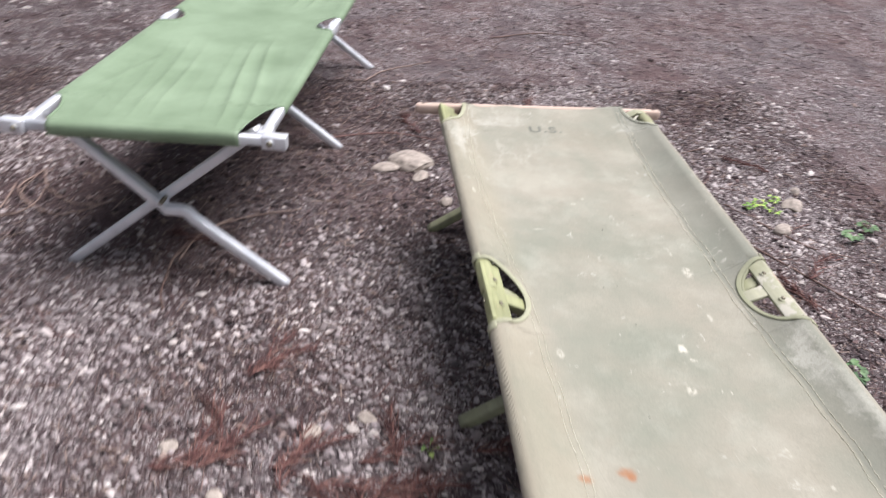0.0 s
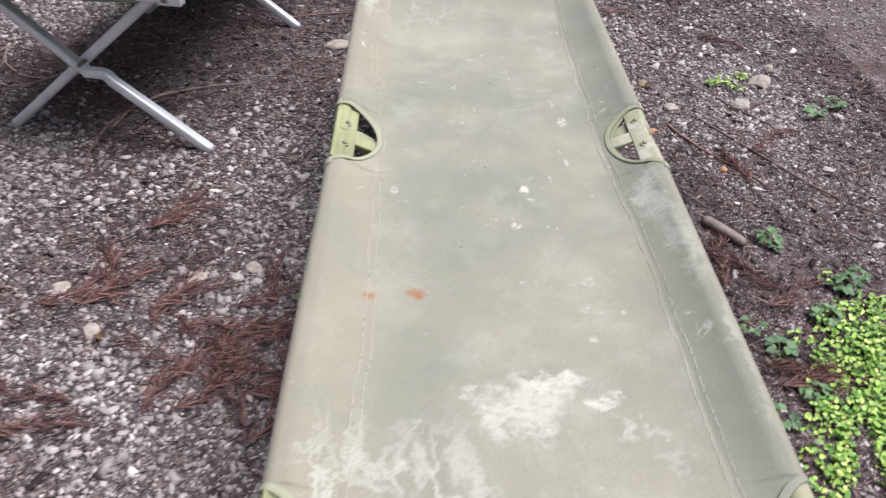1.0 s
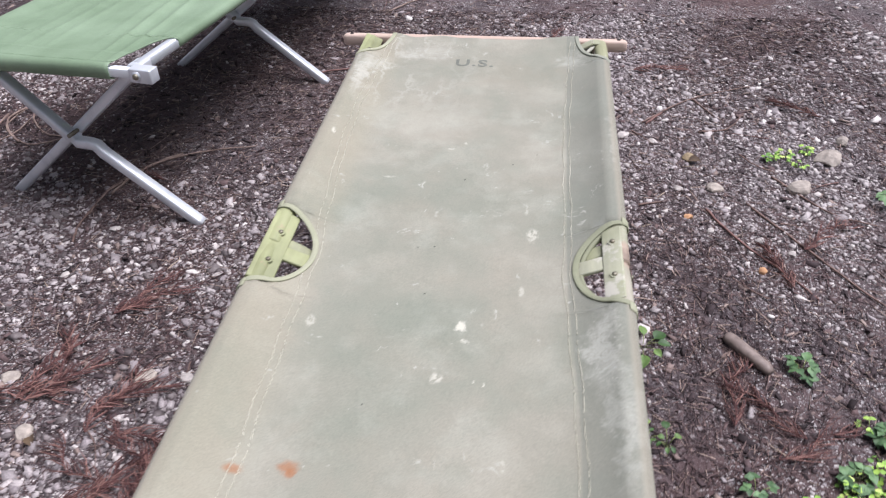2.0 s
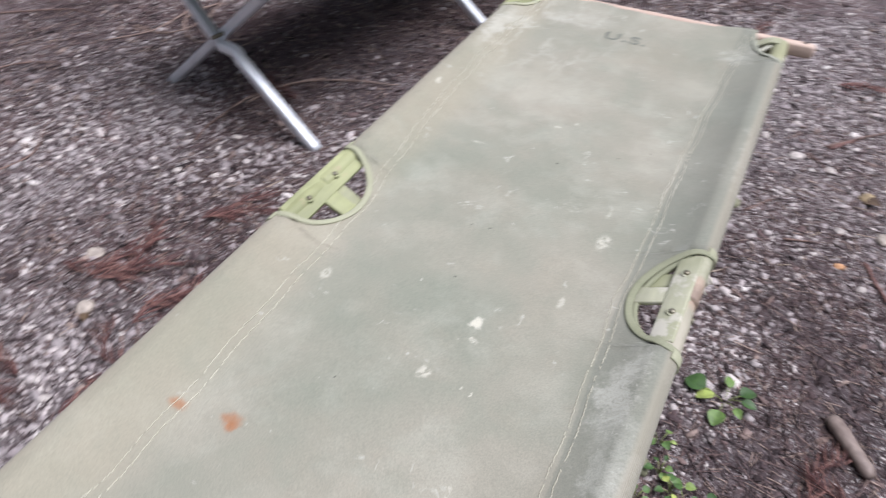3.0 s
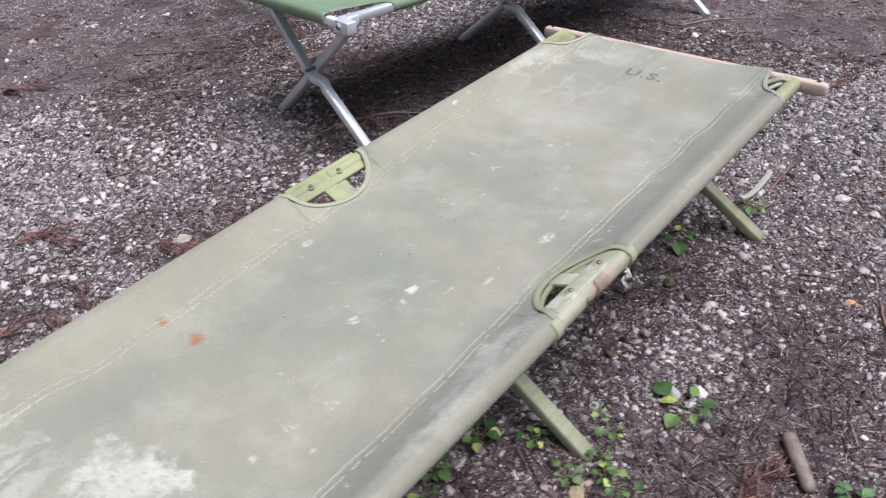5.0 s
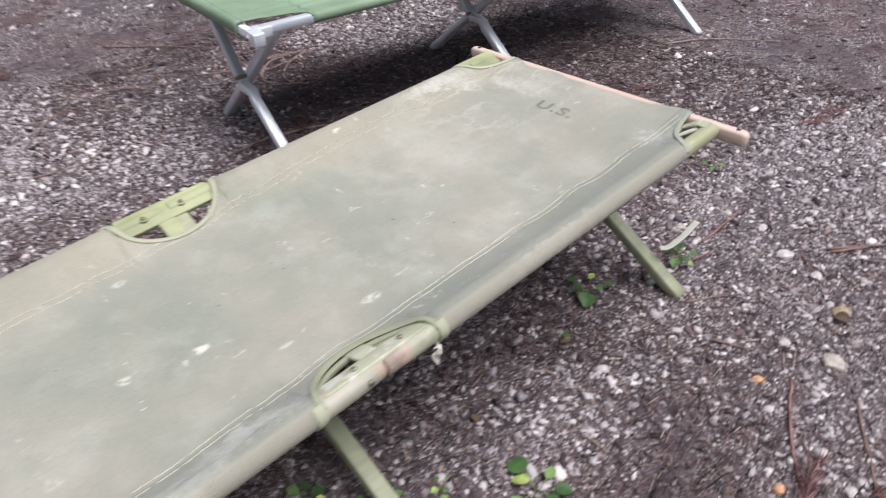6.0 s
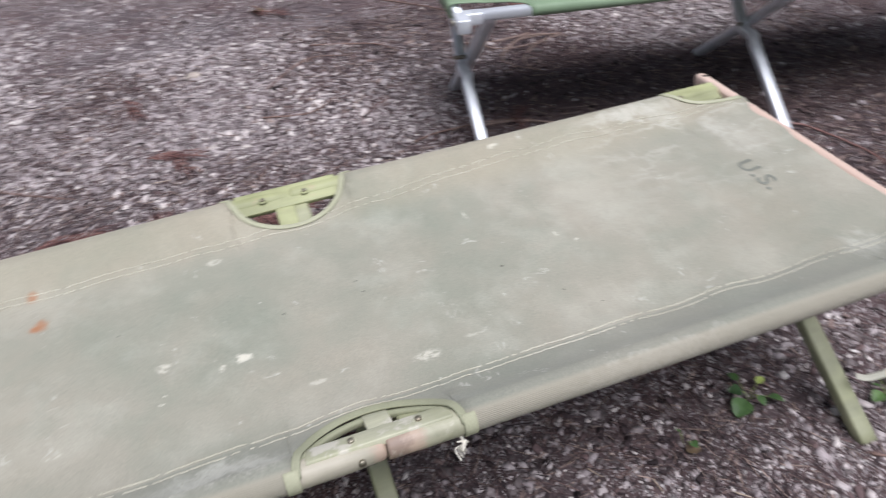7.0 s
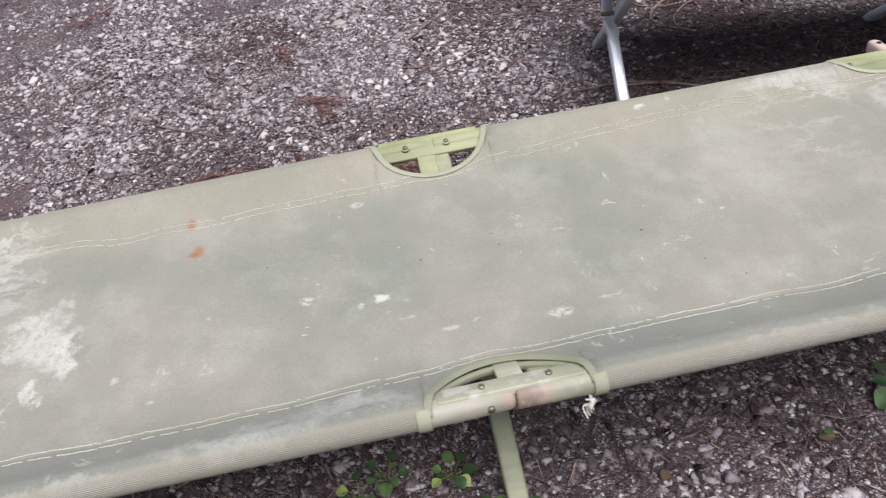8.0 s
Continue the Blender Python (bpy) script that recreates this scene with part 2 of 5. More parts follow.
    c = k.mix(k.math("MULTIPLY", k.math("MULTIPLY_ADD", rib, -0.5, 0.25, clamp=True), 0.36), c, rgb("5d5747"))
    n = k.bump(rib, 0.45, 0.0012, k.bump(blotch.outputs[0], 0.32, 0.006, k.bump(fine.outputs[0], 0.15, 0.001)))
    k.b.inputs["Sheen Weight"].default_value = 0.12
    return k.done(c, 0.82, n, spec=0.25)


def make_cloth(name, a, b, rough=0.8):
    k = Mat(name)
    big, fine = k.noise(4.0, 5), k.noise(380, 2)
    c = k.ramp(big.outputs[0], [(0.35, rgb(a)), (0.65, rgb(b))])
    c = k.mix(0.2, c, k.ramp(fine.outputs[0], [(0.3, rgb("606060")), (0.7, rgb("c0c0c0"))]), "OVERLAY")
    return k.done(c, rough, k.bump(k.noise(14, 4).outputs[0], 0.25, 0.006, k.bump(fine.outputs[0], 0.2, 0.001)), spec=0.3)


def make_painted_wood(name, paint, paint2, bare, worn):
    """Brushed paint on wood, rubbed through to the wood where it is worn."""
    k = Mat(name)
    grain = k.noise(30, 5, 0.6, stretch=(1.0, 0.12, 1.0))
    big = k.noise(9, 5)
    c = k.ramp(big.outputs[0], [(0.35, rgb(paint)), (0.65, rgb(paint2))])
    c = k.mix(0.3, c, k.ramp(grain.outputs[0], [(0.3, rgb("55553f")), (0.7, rgb("d8d8b8"))]), "OVERLAY")
    wear = k.step(k.noise(17, 6, 0.7).outputs[0], worn, worn + 0.08)
    c = k.mix(k.math("MULTIPLY", wear, 0.7), c, rgb(bare))
    return k.done(c, 0.6, k.bump(grain.outputs[0], 0.3, 0.002))


def make_rail_paint():
    """Grey-olive paint on the rails, rubbed to pinkish wood and stained dark at the middle joint."""
    k = Mat("worn_olive_paint")
    x, y, z = k.xyz()
    grain, big = k.noise(34, 5, 0.6, stretch=(1.0, 0.12, 1.0)), k.noise(16, 6, 0.65)
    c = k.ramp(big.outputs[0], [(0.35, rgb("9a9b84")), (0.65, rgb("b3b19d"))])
    c = k.mix(k.math("MULTIPLY", k.step(y, 0.02, -0.03), 0.6), c, rgb("a69f94"))
    ragged = k.math("ADD", y, k.math("MULTIPLY", k.math("SUBTRACT", k.noise(42, 6, 0.75).outputs[0], 0.5), 0.045))
    pink = k.math("MULTIPLY", k.step(ragged, -0.022, -0.004), k.step(ragged, 0.062, 0.045))
    c = k.mix(k.math("MULTIPLY", pink, 0.6), c, rgb("b89a8c"))
    stain = k.math("MULTIPLY", k.step(ragged, 0.004, 0.008), k.step(ragged, 0.042, 0.026))
    c = k.mix(k.math("MULTIPLY", stain, 0.62), c, rgb("77665d"))
    c = k.mix(k.math("MULTIPLY", k.step(k.math("ABSOLUTE", y), 0.80, 0.88), 0.65), c, rgb("9b9d76"))   # fresher paint that the sleeve kept covered
    wear = k.step(k.noise(24, 6, 0.75).outputs[0], 0.58, 0.68)
    c = k.mix(k.math("MULTIPLY", wear, 0.35), c, rgb("d2ccc0"))
    c = k.mix(0.3, c, k.ramp(grain.outputs[0], [(0.3, rgb("5c574c")), (0.7, rgb("d8d4c8"))]), "OVERLAY")
    return k.done(c, 0.6, k.bump(grain.outputs[0], 0.35, 0.002))


def make_metal(name, tone, metal, rough, spots):
    k = Mat(name)
    brush, big = k.noise(60, 4, stretch=(1.0, 1.0, 0.2)), k.noise(14, 5)
    c = k.mix(k.step(big.outputs[0], 0.5, 0.72), rgb(tone), rgb(spots))
    r = k.math("MULTIPLY_ADD", brush.outputs[0], 0.25, rough - 0.12)
    return k.done(c, r, k.bump(brush.outputs[0], 0.12, 0.001), metal)


def make_leaf(name, stops, rough=0.5):
    k = Mat(name)
    vein = k.noise(90, 3)
    own = k.math("FRACT", k.math("ADD", k.island(), k.n.new("ShaderNodeObjectInfo").outputs["Random"]))
    c = k.mix(0.3, k.ramp(own, stops), k.ramp(vein.outputs[0], [(0.3, rgb("405020")), (0.7, rgb("d0e090"))]), "OVERLAY")
    return k.done(c, rough, k.bump(vein.outputs[0], 0.3, 0.002), spec=0.35)


def make_wood(name, a, b, stretch):
    k = Mat(name)
    grain = k.noise(38, 6, 0.6, stretch=stretch, distort=0.4)
    c = k.ramp(grain.outputs[0], [(0.3, rgb(a)), (0.7, rgb(b))])
    return k.done(c, 0.62, k.bump(grain.outputs[0], 0.25, 0.002))


SOIL = make_soil()
GRAVEL = make_pieces("gravel", [(0.0, rgb("524a4a")), (0.3, rgb("7f7675")), (0.6, rgb("9e9596")), (0.86, rgb("b8b0af")), (0.96, rgb("ccc5c1")), (1.0, rgb("e2dcd8"))], 0.6, 260)
PALEGRAVEL = make_pieces("pale_gravel", [(0.0, rgb("857d7e")), (0.4, rgb("a49d9d")), (0.8, rgb("bcb4b2")), (1.0, rgb("d6cfcb"))], 0.6, 220)
CHIP = make_pieces("bark_chip", [(0.0, rgb("2c2526")), (0.5, rgb("4e4345")), (0.8, rgb("6e5c5b")), (1.0, rgb("9f8f86"))], 0.85, 200, 0.3)
NEEDLE = make_pieces("dead_needle", [(0.0, rgb("332a2c")), (0.55, rgb("5c4c4c")), (0.85, rgb("7f6a66")), (1.0, rgb("b3a092"))], 0.75, 200, 0.35)
REDNEEDLE = make_pieces("red_needle", [(0.0, rgb("3d2828")), (0.5, rgb("684643")), (1.0, rgb("97736a"))], 0.75, 200, 0.35)
TWIG = make_wood("twig_bark", "54413b", "8a7066", (1.0, 1.0, 1.0))
ROCK = make_pieces("rock", [(0.0, rgb("8d867f")), (1.0, rgb("b3aaa0"))], 0.8, 40, 0.35, 0.5)
OLD = make_old_canvas()
TRIM = make_cloth("canvas_binding", "8a8c73", "9fa089")
THREAD = make_cloth("thread", "bfbba8", "d8d4c5")
CORNERTRIM = make_cloth("corner_binding", "8c8e7f", "a1a293")
BAND = make_cloth("sleeve_band", "9c9d83", "b2b299")
STRAP = make_cloth("cotton_strap", "b3b2a2", "c9c7b8")
STRING = make_cloth("string", "d8d3c6", "efeae0")
INK = make_cloth("faded_ink", "62645c", "7d7f75")
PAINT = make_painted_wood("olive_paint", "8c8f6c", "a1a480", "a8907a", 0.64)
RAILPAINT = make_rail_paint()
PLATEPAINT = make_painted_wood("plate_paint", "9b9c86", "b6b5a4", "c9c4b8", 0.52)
LEGPAINT = make_painted_wood("leg_paint", "86886f", "9fa087", "a8957a", 0.70)
STICKWOOD = make_wood("pale_wood", "bba292", "d3bcad", (0.1, 1.0, 1.0))
BOLT = make_metal("old_bolt", "8b8676", 0.8, 0.5, "6b5a48")
HOLESHADE = make_wood("hole_shade", "1d1512", "30241c", (1.0, 1.0, 1.0))
ALU = make_metal("aluminium", "e2e5e9", 0.45, 0.4, "cfd3d8")
ROOT = make_wood("dry_root", "6a564e", "a08a7e", (1.0, 1.0, 1.0))
GREEN = make_cloth("green_canvas", "788c70", "8da185", 0.55)
LEAF = make_leaf("weed_leaf", [(0.0, rgb("324a2c")), (0.5, rgb("4c663f")), (0.85, rgb("6f8650")), (1.0, rgb("b0b870"))])
CLOVER = make_leaf("clover_leaf", [(0.0, rgb("56803f")), (0.35, rgb("80a74f")), (0.75, rgb("aac766")), (1.0, rgb("d6dc93"))])
DULLLEAF = make_leaf("bramble_leaf", [(0.0, rgb("425b42")), (1.0, rgb("6e8a67"))])
DRY = make_leaf("dry_leaf", [(0.0, rgb("57443b")), (1.0, rgb("806d5b"))], 0.7)


# ---- mesh helpers ----
def part(name, bm, material, parent=None, label="", smooth=True):
    me = bpy.data.meshes.new(name)
    bm.to_mesh(me)
    bm.free()
    me.materials.append(material)
    if smooth:
        me.shade_smooth()
    ob = new(name, me)
    ob.parent = parent
    return tagged(ob, label)


def empty(name, label, category, m=None, group="", kind=""):
    ob = new(name)
    ob.empty_display_size = 0.1
    if m is not None:
        ob.matrix_world = m
    return tagged(ob, label, category, group, kind)


def box(size, at, turn=(0, 0, 0), bevel=0.002, segments=2):
    bm = bmesh.new()
    m = pose(*at, *turn) @ Matrix.Diagonal((*size, 1))
    bmesh.ops.create_cube(bm, size=1, matrix=m)
    if bevel:
        bmesh.ops.bevel(bm, geom=bm.edges[:], offset=bevel, segments=segments, affect="EDGES", profile=0.6)
    return bm


def join(*bms):
    """Several pieces of one part in one bmesh."""
    out = bms[0]
    for b in bms[1:]:
        me = bpy.data.meshes.new("tmp")
        b.to_mesh(me)
        b.free()
        out.from_mesh(me)
        bpy.data.meshes.remove(me)
    return out


def rounded(w, h, r, n=3):
    """A rounded rectangle as a section."""
    out = []
    for cx, cy, a0 in ((w / 2 - r, h / 2 - r, 0), (-w / 2 + r, h / 2 - r, 90), (-w / 2 + r, -h / 2 + r, 180), (w / 2 - r, -h / 2 + r, 270)):
        for i in range(n):
            a = radians(a0 + 90 * i / (n - 1))
            out.append((cx + r * math.cos(a), cy + r * math.sin(a)))
    return out


def circle(r, n=10):
    return [(r * math.cos(2 * math.pi * i / n), r * math.sin(2 * math.pi * i / n)) for i in range(n)]


def sweep(points, section, up=(0, 0, 1), taper=None, cap=True):
    """A bar along points. section: (side, up) offsets; taper: a scale for each point."""
    bm = bmesh.new()
    pts, rings = [Vector(p) for p in points], []
    for i, p in enumerate(pts):
        d = (pts[min(i + 1, len(pts) - 1)] - pts[max(i - 1, 0)]).normalized()
        side = d.cross(Vector(up))
        side = side.normalized() if side.length > 1e-4 else Vector((1, 0, 0))
        u = side.cross(d)
        k = taper[i] if taper else 1.0
        rings.append([bm.verts.new(p + side * a * k + u * b * k) for a, b in section])
    n = len(section)
    for r, s in zip(rings, rings[1:]):
        for i in range(n):
            bm.faces.new((r[i], r[(i + 1) % n], s[(i + 1) % n], s[i]))
    if cap:
        bm.faces.new(rings[0][::-1]), bm.faces.new(rings[-1])
    bmesh.ops.recalc_face_normals(bm, faces=bm.faces[:])
    return bm


def smooth_line(points, n=8):
    """A Catmull-Rom line through points."""
    p = [Vector(q) for q in points]
    p = [2 * p[0] - p[1]] + p + [2 * p[-1] - p[-2]]
    out = []
    for i in range(1, len(p) - 2):
        for j in range(n):
            t = j / n
            a, b, c, d = p[i - 1], p[i], p[i + 1], p[i + 2]
            out.append(0.5 * ((2 * b) + (c - a) * t + (2 * a - 5 * b + 4 * c - d) * t * t + (3 * b - a - 3 * c + d) * t ** 3))
    return out + [p[-2]]


def lumpy(size, at, seed, flat=1.0, sub=3):
    """A stone: a rounded lump with broken faces."""
    bm = bmesh.new()
    bmesh.ops.create_icosphere(bm, subdivisions=sub, radius=1.0)
    rnd = random.Random(seed)
    cuts = [(Vector((rnd.uniform(-1, 1), rnd.uniform(-1, 1), rnd.uniform(-0.6, 1))).normalized(), rnd.uniform(0.6, 0.9)) for _ in range(9)]
    for v in bm.verts:
        for n, d in cuts:
            over = v.co.dot(n) - d
            if over > 0:
                v.co -= n * over * 0.92
        v.co *= 1 + 0.06 * noise.noise(v.co * 3 + Vector((seed, 0, 0)))
        v.co = Vector((v.co.x * size[0], v.co.y * size[1], v.co.z * size[2] * flat)) + Vector(at)
    return bm


# ---- ground ----
grng = np.random.RandomState(5)
WAVES = [(grng.uniform(0.6, 1.6) * f, grng.uniform(0, 6.28), grng.uniform(0, 6.28), h) for f, h in
         ((1.2, 0.006), (2.1, 0.005), (3.3, 0.004), (5.2, 0.003), (8.0, 0.0025), (12.0, 0.002), (19.0, 0.0015), (27.0, 0.0012))]


def lie(x, y):
    """The ground's height."""
    z = 0.0
    for f, a, p, h in WAVES:
        z = z + h * np.sin(f * (x * math.cos(a) + y * math.sin(a)) + p) * np.cos(f * 0.7 * (y * math.cos(a) - x * math.sin(a)) + 2 * p)
    fade = np.clip(1.4 - np.hypot(x, y - 1) / 8, 0, 1)
    return z * fade - 0.004


def spread(lo, hi, step, far):
    mid = np.arange(lo, hi + step, step)
    grow = np.cumsum(step * 1.35 ** np.arange(1, 30))
    grow = grow[grow < far]
    return np.concatenate([(lo - grow)[::-1], mid, hi + grow])


def sheet(name, xs, ys, fz, material):
    gx, gy = np.meshgrid(xs, ys)
    co = np.stack([gx, gy, fz(gx, gy)], -1).reshape(-1, 3)
    nx, ny = len(xs), len(ys)
    i = (np.arange(ny - 1)[:, None] * nx + np.arange(nx - 1)[None, :]).reshape(-1)
    return raw(name, co, np.stack([i, i + 1, i + nx + 1, i + nx], 1), material)


def raw(name, co, faces, material, smooth=True):
    me = bpy.data.meshes.new(name)
    me.vertices.add(len(co))
    me.vertices.foreach_set("co", np.ascontiguousarray(co, np.float32).reshape(-1))
    k = faces.shape[1]
    me.loops.add(faces.size)
    me.loops.foreach_set("vertex_index", np.ascontiguousarray(faces, np.int32).reshape(-1))
    me.polygons.add(len(faces))
    me.polygons.foreach_set("loop_start", np.arange(0, faces.size, k, dtype=np.int32))
    me.update(calc_edges=True)
    me.materials.append(material)
    if smooth:
        me.shade_smooth()
    return new(name, me)


ground = sheet("ground", spread(-3.2, 2.2, 0.03, 300.0), spread(-1.8, 5.2, 0.03, 300.0), lie, SOIL)
tagged(ground, "dark brown forest soil strewn with gravel and dead needles", "ground", kind="structure")


def field(x, y, seed, freq):
    """A smooth random field of about -1 to 1."""
    r, s = np.random.RandomState(seed), 0.0
    for i in range(7):
        a, p, f = r.uniform(0, 6.28), r.uniform(0, 6.28), freq * r.uniform(0.6, 1.7)
        s = s + np.sin(f * (x * math.cos(a) + y * math.sin(a)) + p)
    return s / 3.2


NEAR, WIDE = (-2.3, 1.5, -1.15, 2.3), (-4.6, 3.6, -1.9, 7.2)


def scatter(rng, n, keep, area, hole=None):
    """Points on a stretch of ground, thinner with distance; keep(x, y) is the chance to stay."""
    x, y = rng.uniform(area[0], area[1], n * 3), rng.uniform(area[2], area[3], n * 3)
    chance = keep(x, y) * np.clip(1.5 - np.hypot(x + 0.6, y - 1.2) / 4.2, 0.0, 1)
    if hole:
        chance = np.where((x > hole[0]) & (x < hole[1]) & (y > hole[2]) & (y < hole[3]), 0, chance)
    ok = np.where(rng.rand(n * 3) < chance)[0][:n]
    return np.stack([x[ok], y[ok]], 1)


def turns(rng, n, tilt):
    """Random rotations: any heading, a tilt about the level."""
    a, b, c = rng.uniform(0, 6.283, n), rng.normal(0, tilt, n), rng.normal(0, tilt, n)
    ca, sa, cb, sb, cc, sc = np.cos(a), np.sin(a), np.cos(b), np.sin(b), np.cos(c), np.sin(c)
    return np.stack([np.stack([ca * cb, ca * sb * sc - sa * cc, ca * sb * cc + sa * sc], -1),
                     np.stack([sa * cb, sa * sb * sc + ca * cc, sa * sb * cc - ca * sc], -1),
                     np.stack([-sb, cb * sc, cb * cc], -1)], 1)


def strew(name, rng, points, unit, faces, sizes, tilt, lift, material, jitter=0.25, smooth=True):
    """One mesh of many small pieces: the unit shape, each bent out of true, at the points."""
    n, v = len(points), len(unit)
    co = unit[None] * (1 + rng.normal(0, jitter, (n, v, 1))) * sizes[:, None, :]
    co = np.einsum("nij,nvj->nvi", turns(rng, n, tilt), co)
    co[:, :, :2] += points[:, None, :]
    co[:, :, 2] += (lie(points[:, 0], points[:, 1]) + lift * sizes[:, 2])[:, None]
    fa = (faces[None] + (np.arange(n) * v)[:, None, None]).reshape(-1, faces.shape[1])
    return raw(name, co.reshape(-1, 3), fa, material, smooth)


def ico():
    bm = bmesh.new()
    bmesh.ops.create_icosphere(bm, subdivisions=1, radius=1.0)
    bm.verts.ensure_lookup_table()
    out = np.array([v.co[:] for v in bm.verts]), np.array([[v.index for v in f.verts] for f in bm.faces])
    bm.free()
    return out


ICO_V, ICO_F = ico()


def stony(x, y):
    """Where gravel lies: denser beside the cots, thinned under them to darken their shade, and thin in the leafy
    corner.
    """
    d = 0.58 + 0.65 * field(x, y, 3, 3.4) + 0.35 * field(x, y, 4, 9.0)
    d = d + 0.6 * np.exp(-((x + 1.5) ** 2 + (y - 0.1) ** 2) / 0.6) + 0.15 * np.exp(-((x - 0.75) ** 2 + (y - 1.4) ** 2) / 0.3)
    d = d - 0.08 * np.exp(-((x - 0.95) ** 2 / 0.16 + (y - 0.35) ** 2 / 0.5)) - 0.55 * np.exp(-((x + 0.62) ** 2 + (y - 0.15) ** 2) / 0.06)
    d = d - 0.5 * np.exp(-((x + 0.3) ** 2 / 0.1 + (y - 1.7) ** 2 / 0.4)) - 0.8 * np.exp(-((x + 1.0) ** 2 / 0.12 + (y - 1.8) ** 2 / 0.5)) - 1.4 * np.exp(-((x + 1.35) ** 2 / 0.26 + (y - 1.22) ** 2 / 0.24)) + 0.5 * np.exp(-((x + 0.55) ** 2 + (y - 0.9) ** 2) / 0.05)
    d = d + 0.5 * np.exp(-((x - 0.7) ** 2 + (y - 0.75) ** 2) / 0.12) + 0.3 * np.exp(-((x - 1.3) ** 2 + (y - 1.6) ** 2) / 0.5) + 0.7 * np.exp(-((x - 0.35) ** 2 / 0.08 + (y - 0.6) ** 2 / 0.5))
    d = d - 0.6 * np.exp(-((x + 2.3) ** 2 / 0.5 + (y - 2.2) ** 2 / 1.2)) - 0.3 * np.exp(-((x - 0.3) ** 2 / 3.0 + (y - 3.6) ** 2 / 0.8))
    d = d - 0.45 * np.exp(-((x - 0.62) ** 2 / 0.02 + (y - 0.35) ** 2 / 0.06)) - 0.4 * np.exp(-((x - 0.85) ** 2 / 0.05 + (y - 0.1) ** 2 / 0.1))
    d = d - 0.6 * np.exp(-((x - 0.3) ** 2 / 0.04 + (y + 0.15) ** 2 / 0.12)) - 0.5 * np.exp(-((x - 0.48) ** 2 / 0.02 + (y + 0.2) ** 2 / 0.12)) - 0.65 * np.exp(-((x - 0.66) ** 2 / 0.05 + (y - 0.1) ** 2 / 0.10)) - 0.4 * np.exp(-((x - 0.8) ** 2 / 0.3 + (y + 0.3) ** 2 / 0.1))
    d = d - 0.20 / (1 + np.exp(-(x - 0.35) / 0.08)) * np.clip(1 - 0.9 * field(x, y, 17, 5.0), 0, 1.6)
    # bare trodden mud beside the old cot, gravel thinned under the green cot to deepen its shade, and gravel washed out
    # at the path's far side
    d = d - 0.7 * np.exp(-((x - 0.62) ** 2 / 0.02 + (y - 0.13) ** 2 / 0.02)) - 0.5 * np.exp(-((x - 0.62) ** 2 / 0.012 + (y - 0.40) ** 2 / 0.03)) + 0.4 * np.exp(-((x - 0.40) ** 2 / 0.01 + (y - 0.33) ** 2 / 0.04)) + 0.45 * np.exp(-((x - 1.1) ** 2 / 0.15 + (y - 1.0) ** 2 / 0.5)) + 0.35 * np.exp(-((x - 0.85) ** 2 / 0.1 + (y - 0.6) ** 2 / 0.12)) - 0.5 * np.exp(-((x + 2.6) ** 2 / 1.0 + (y - 3.2) ** 2 / 1.0)) - 0.6 * np.exp(-((x + 0.95) ** 2 / 0.08 + (y - 1.3) ** 2 / 0.3)) + 0.5 * np.exp(-((x + 2.0) ** 2 / 0.5 + (y + 1.1) ** 2 / 0.3)) - 0.55 * np.exp(-((x + 1.75) ** 2 / 0.12 + (y + 0.4) ** 2 / 0.07))
    return np.clip(d, 0.05, 1.0)


rng = np.random.RandomState(11)
BOX_V = np.array([[a, b, c] for a in (-1, 1) for b in (-1, 1) for c in (-1, 1)], float)
BOX_F = np.array([[0, 1, 3, 2], [4, 6, 7, 5], [0, 4, 5, 1], [2, 3, 7, 6], [0, 2, 6, 4], [1, 5, 7, 3]])
ANG_V = BOX_V * np.where(BOX_V[:, 2:] > 0, [[0.68, 0.68, 1.0]], [[1.0, 1.0, 1.0]])   # a chip of stone, smaller on top
OCT_V = np.array([[1, 0, 0], [-1, 0, 0], [0, 1, 0], [0, -1, 0], [0, 0, 1.0], [0, 0, -1]])
OCT_F = np.array([[0, 2, 4], [2, 1, 4], [1, 3, 4], [3, 0, 4], [2, 0, 5], [1, 2, 5], [3, 1, 5], [0, 3, 5]])
# a needle: a thin three-sided sliver
NEE_V = np.array([[s, math.cos(a), math.sin(a)] for s in (-1, 1) for a in (0.5, 2.6, 4.7)])
NEE_F = np.array([[j, (j + 1) % 3, 3 + (j + 1) % 3, 3 + j] for j in (0, 1, 2)])

for area, hole, count, unit, faces, grow in ((NEAR, None, 26000, ICO_V, ICO_F, 0.80), (NEAR, None, 26000, ANG_V, BOX_F, 0.74), (NEAR, None, 78000, OCT_V, OCT_F, 0.64), (WIDE, NEAR, 52000, OCT_V, OCT_F, 1.1)):
    pts = scatter(rng, count, stony, area, hole)
    r = grow * np.clip(rng.lognormal(math.log(0.0047), 0.5, len(pts)), 0.0022, 0.016) * np.where((pts[:, 0] > 0.2) & (pts[:, 1] < 1.4), 0.84, 1.06)   # finer on the trodden side
    size = r[:, None] * np.stack([rng.uniform(0.9, 1.7, len(r)), rng.uniform(0.7, 1.1, len(r)), rng.uniform(0.28, 0.62, len(r))], 1)
    tagged(strew("gravel", rng, pts, unit, faces, size, 0.3, 0.25, GRAVEL, 0.2, False), "pale grey crushed gravel trodden into the soil", "gravel", kind="stuff")


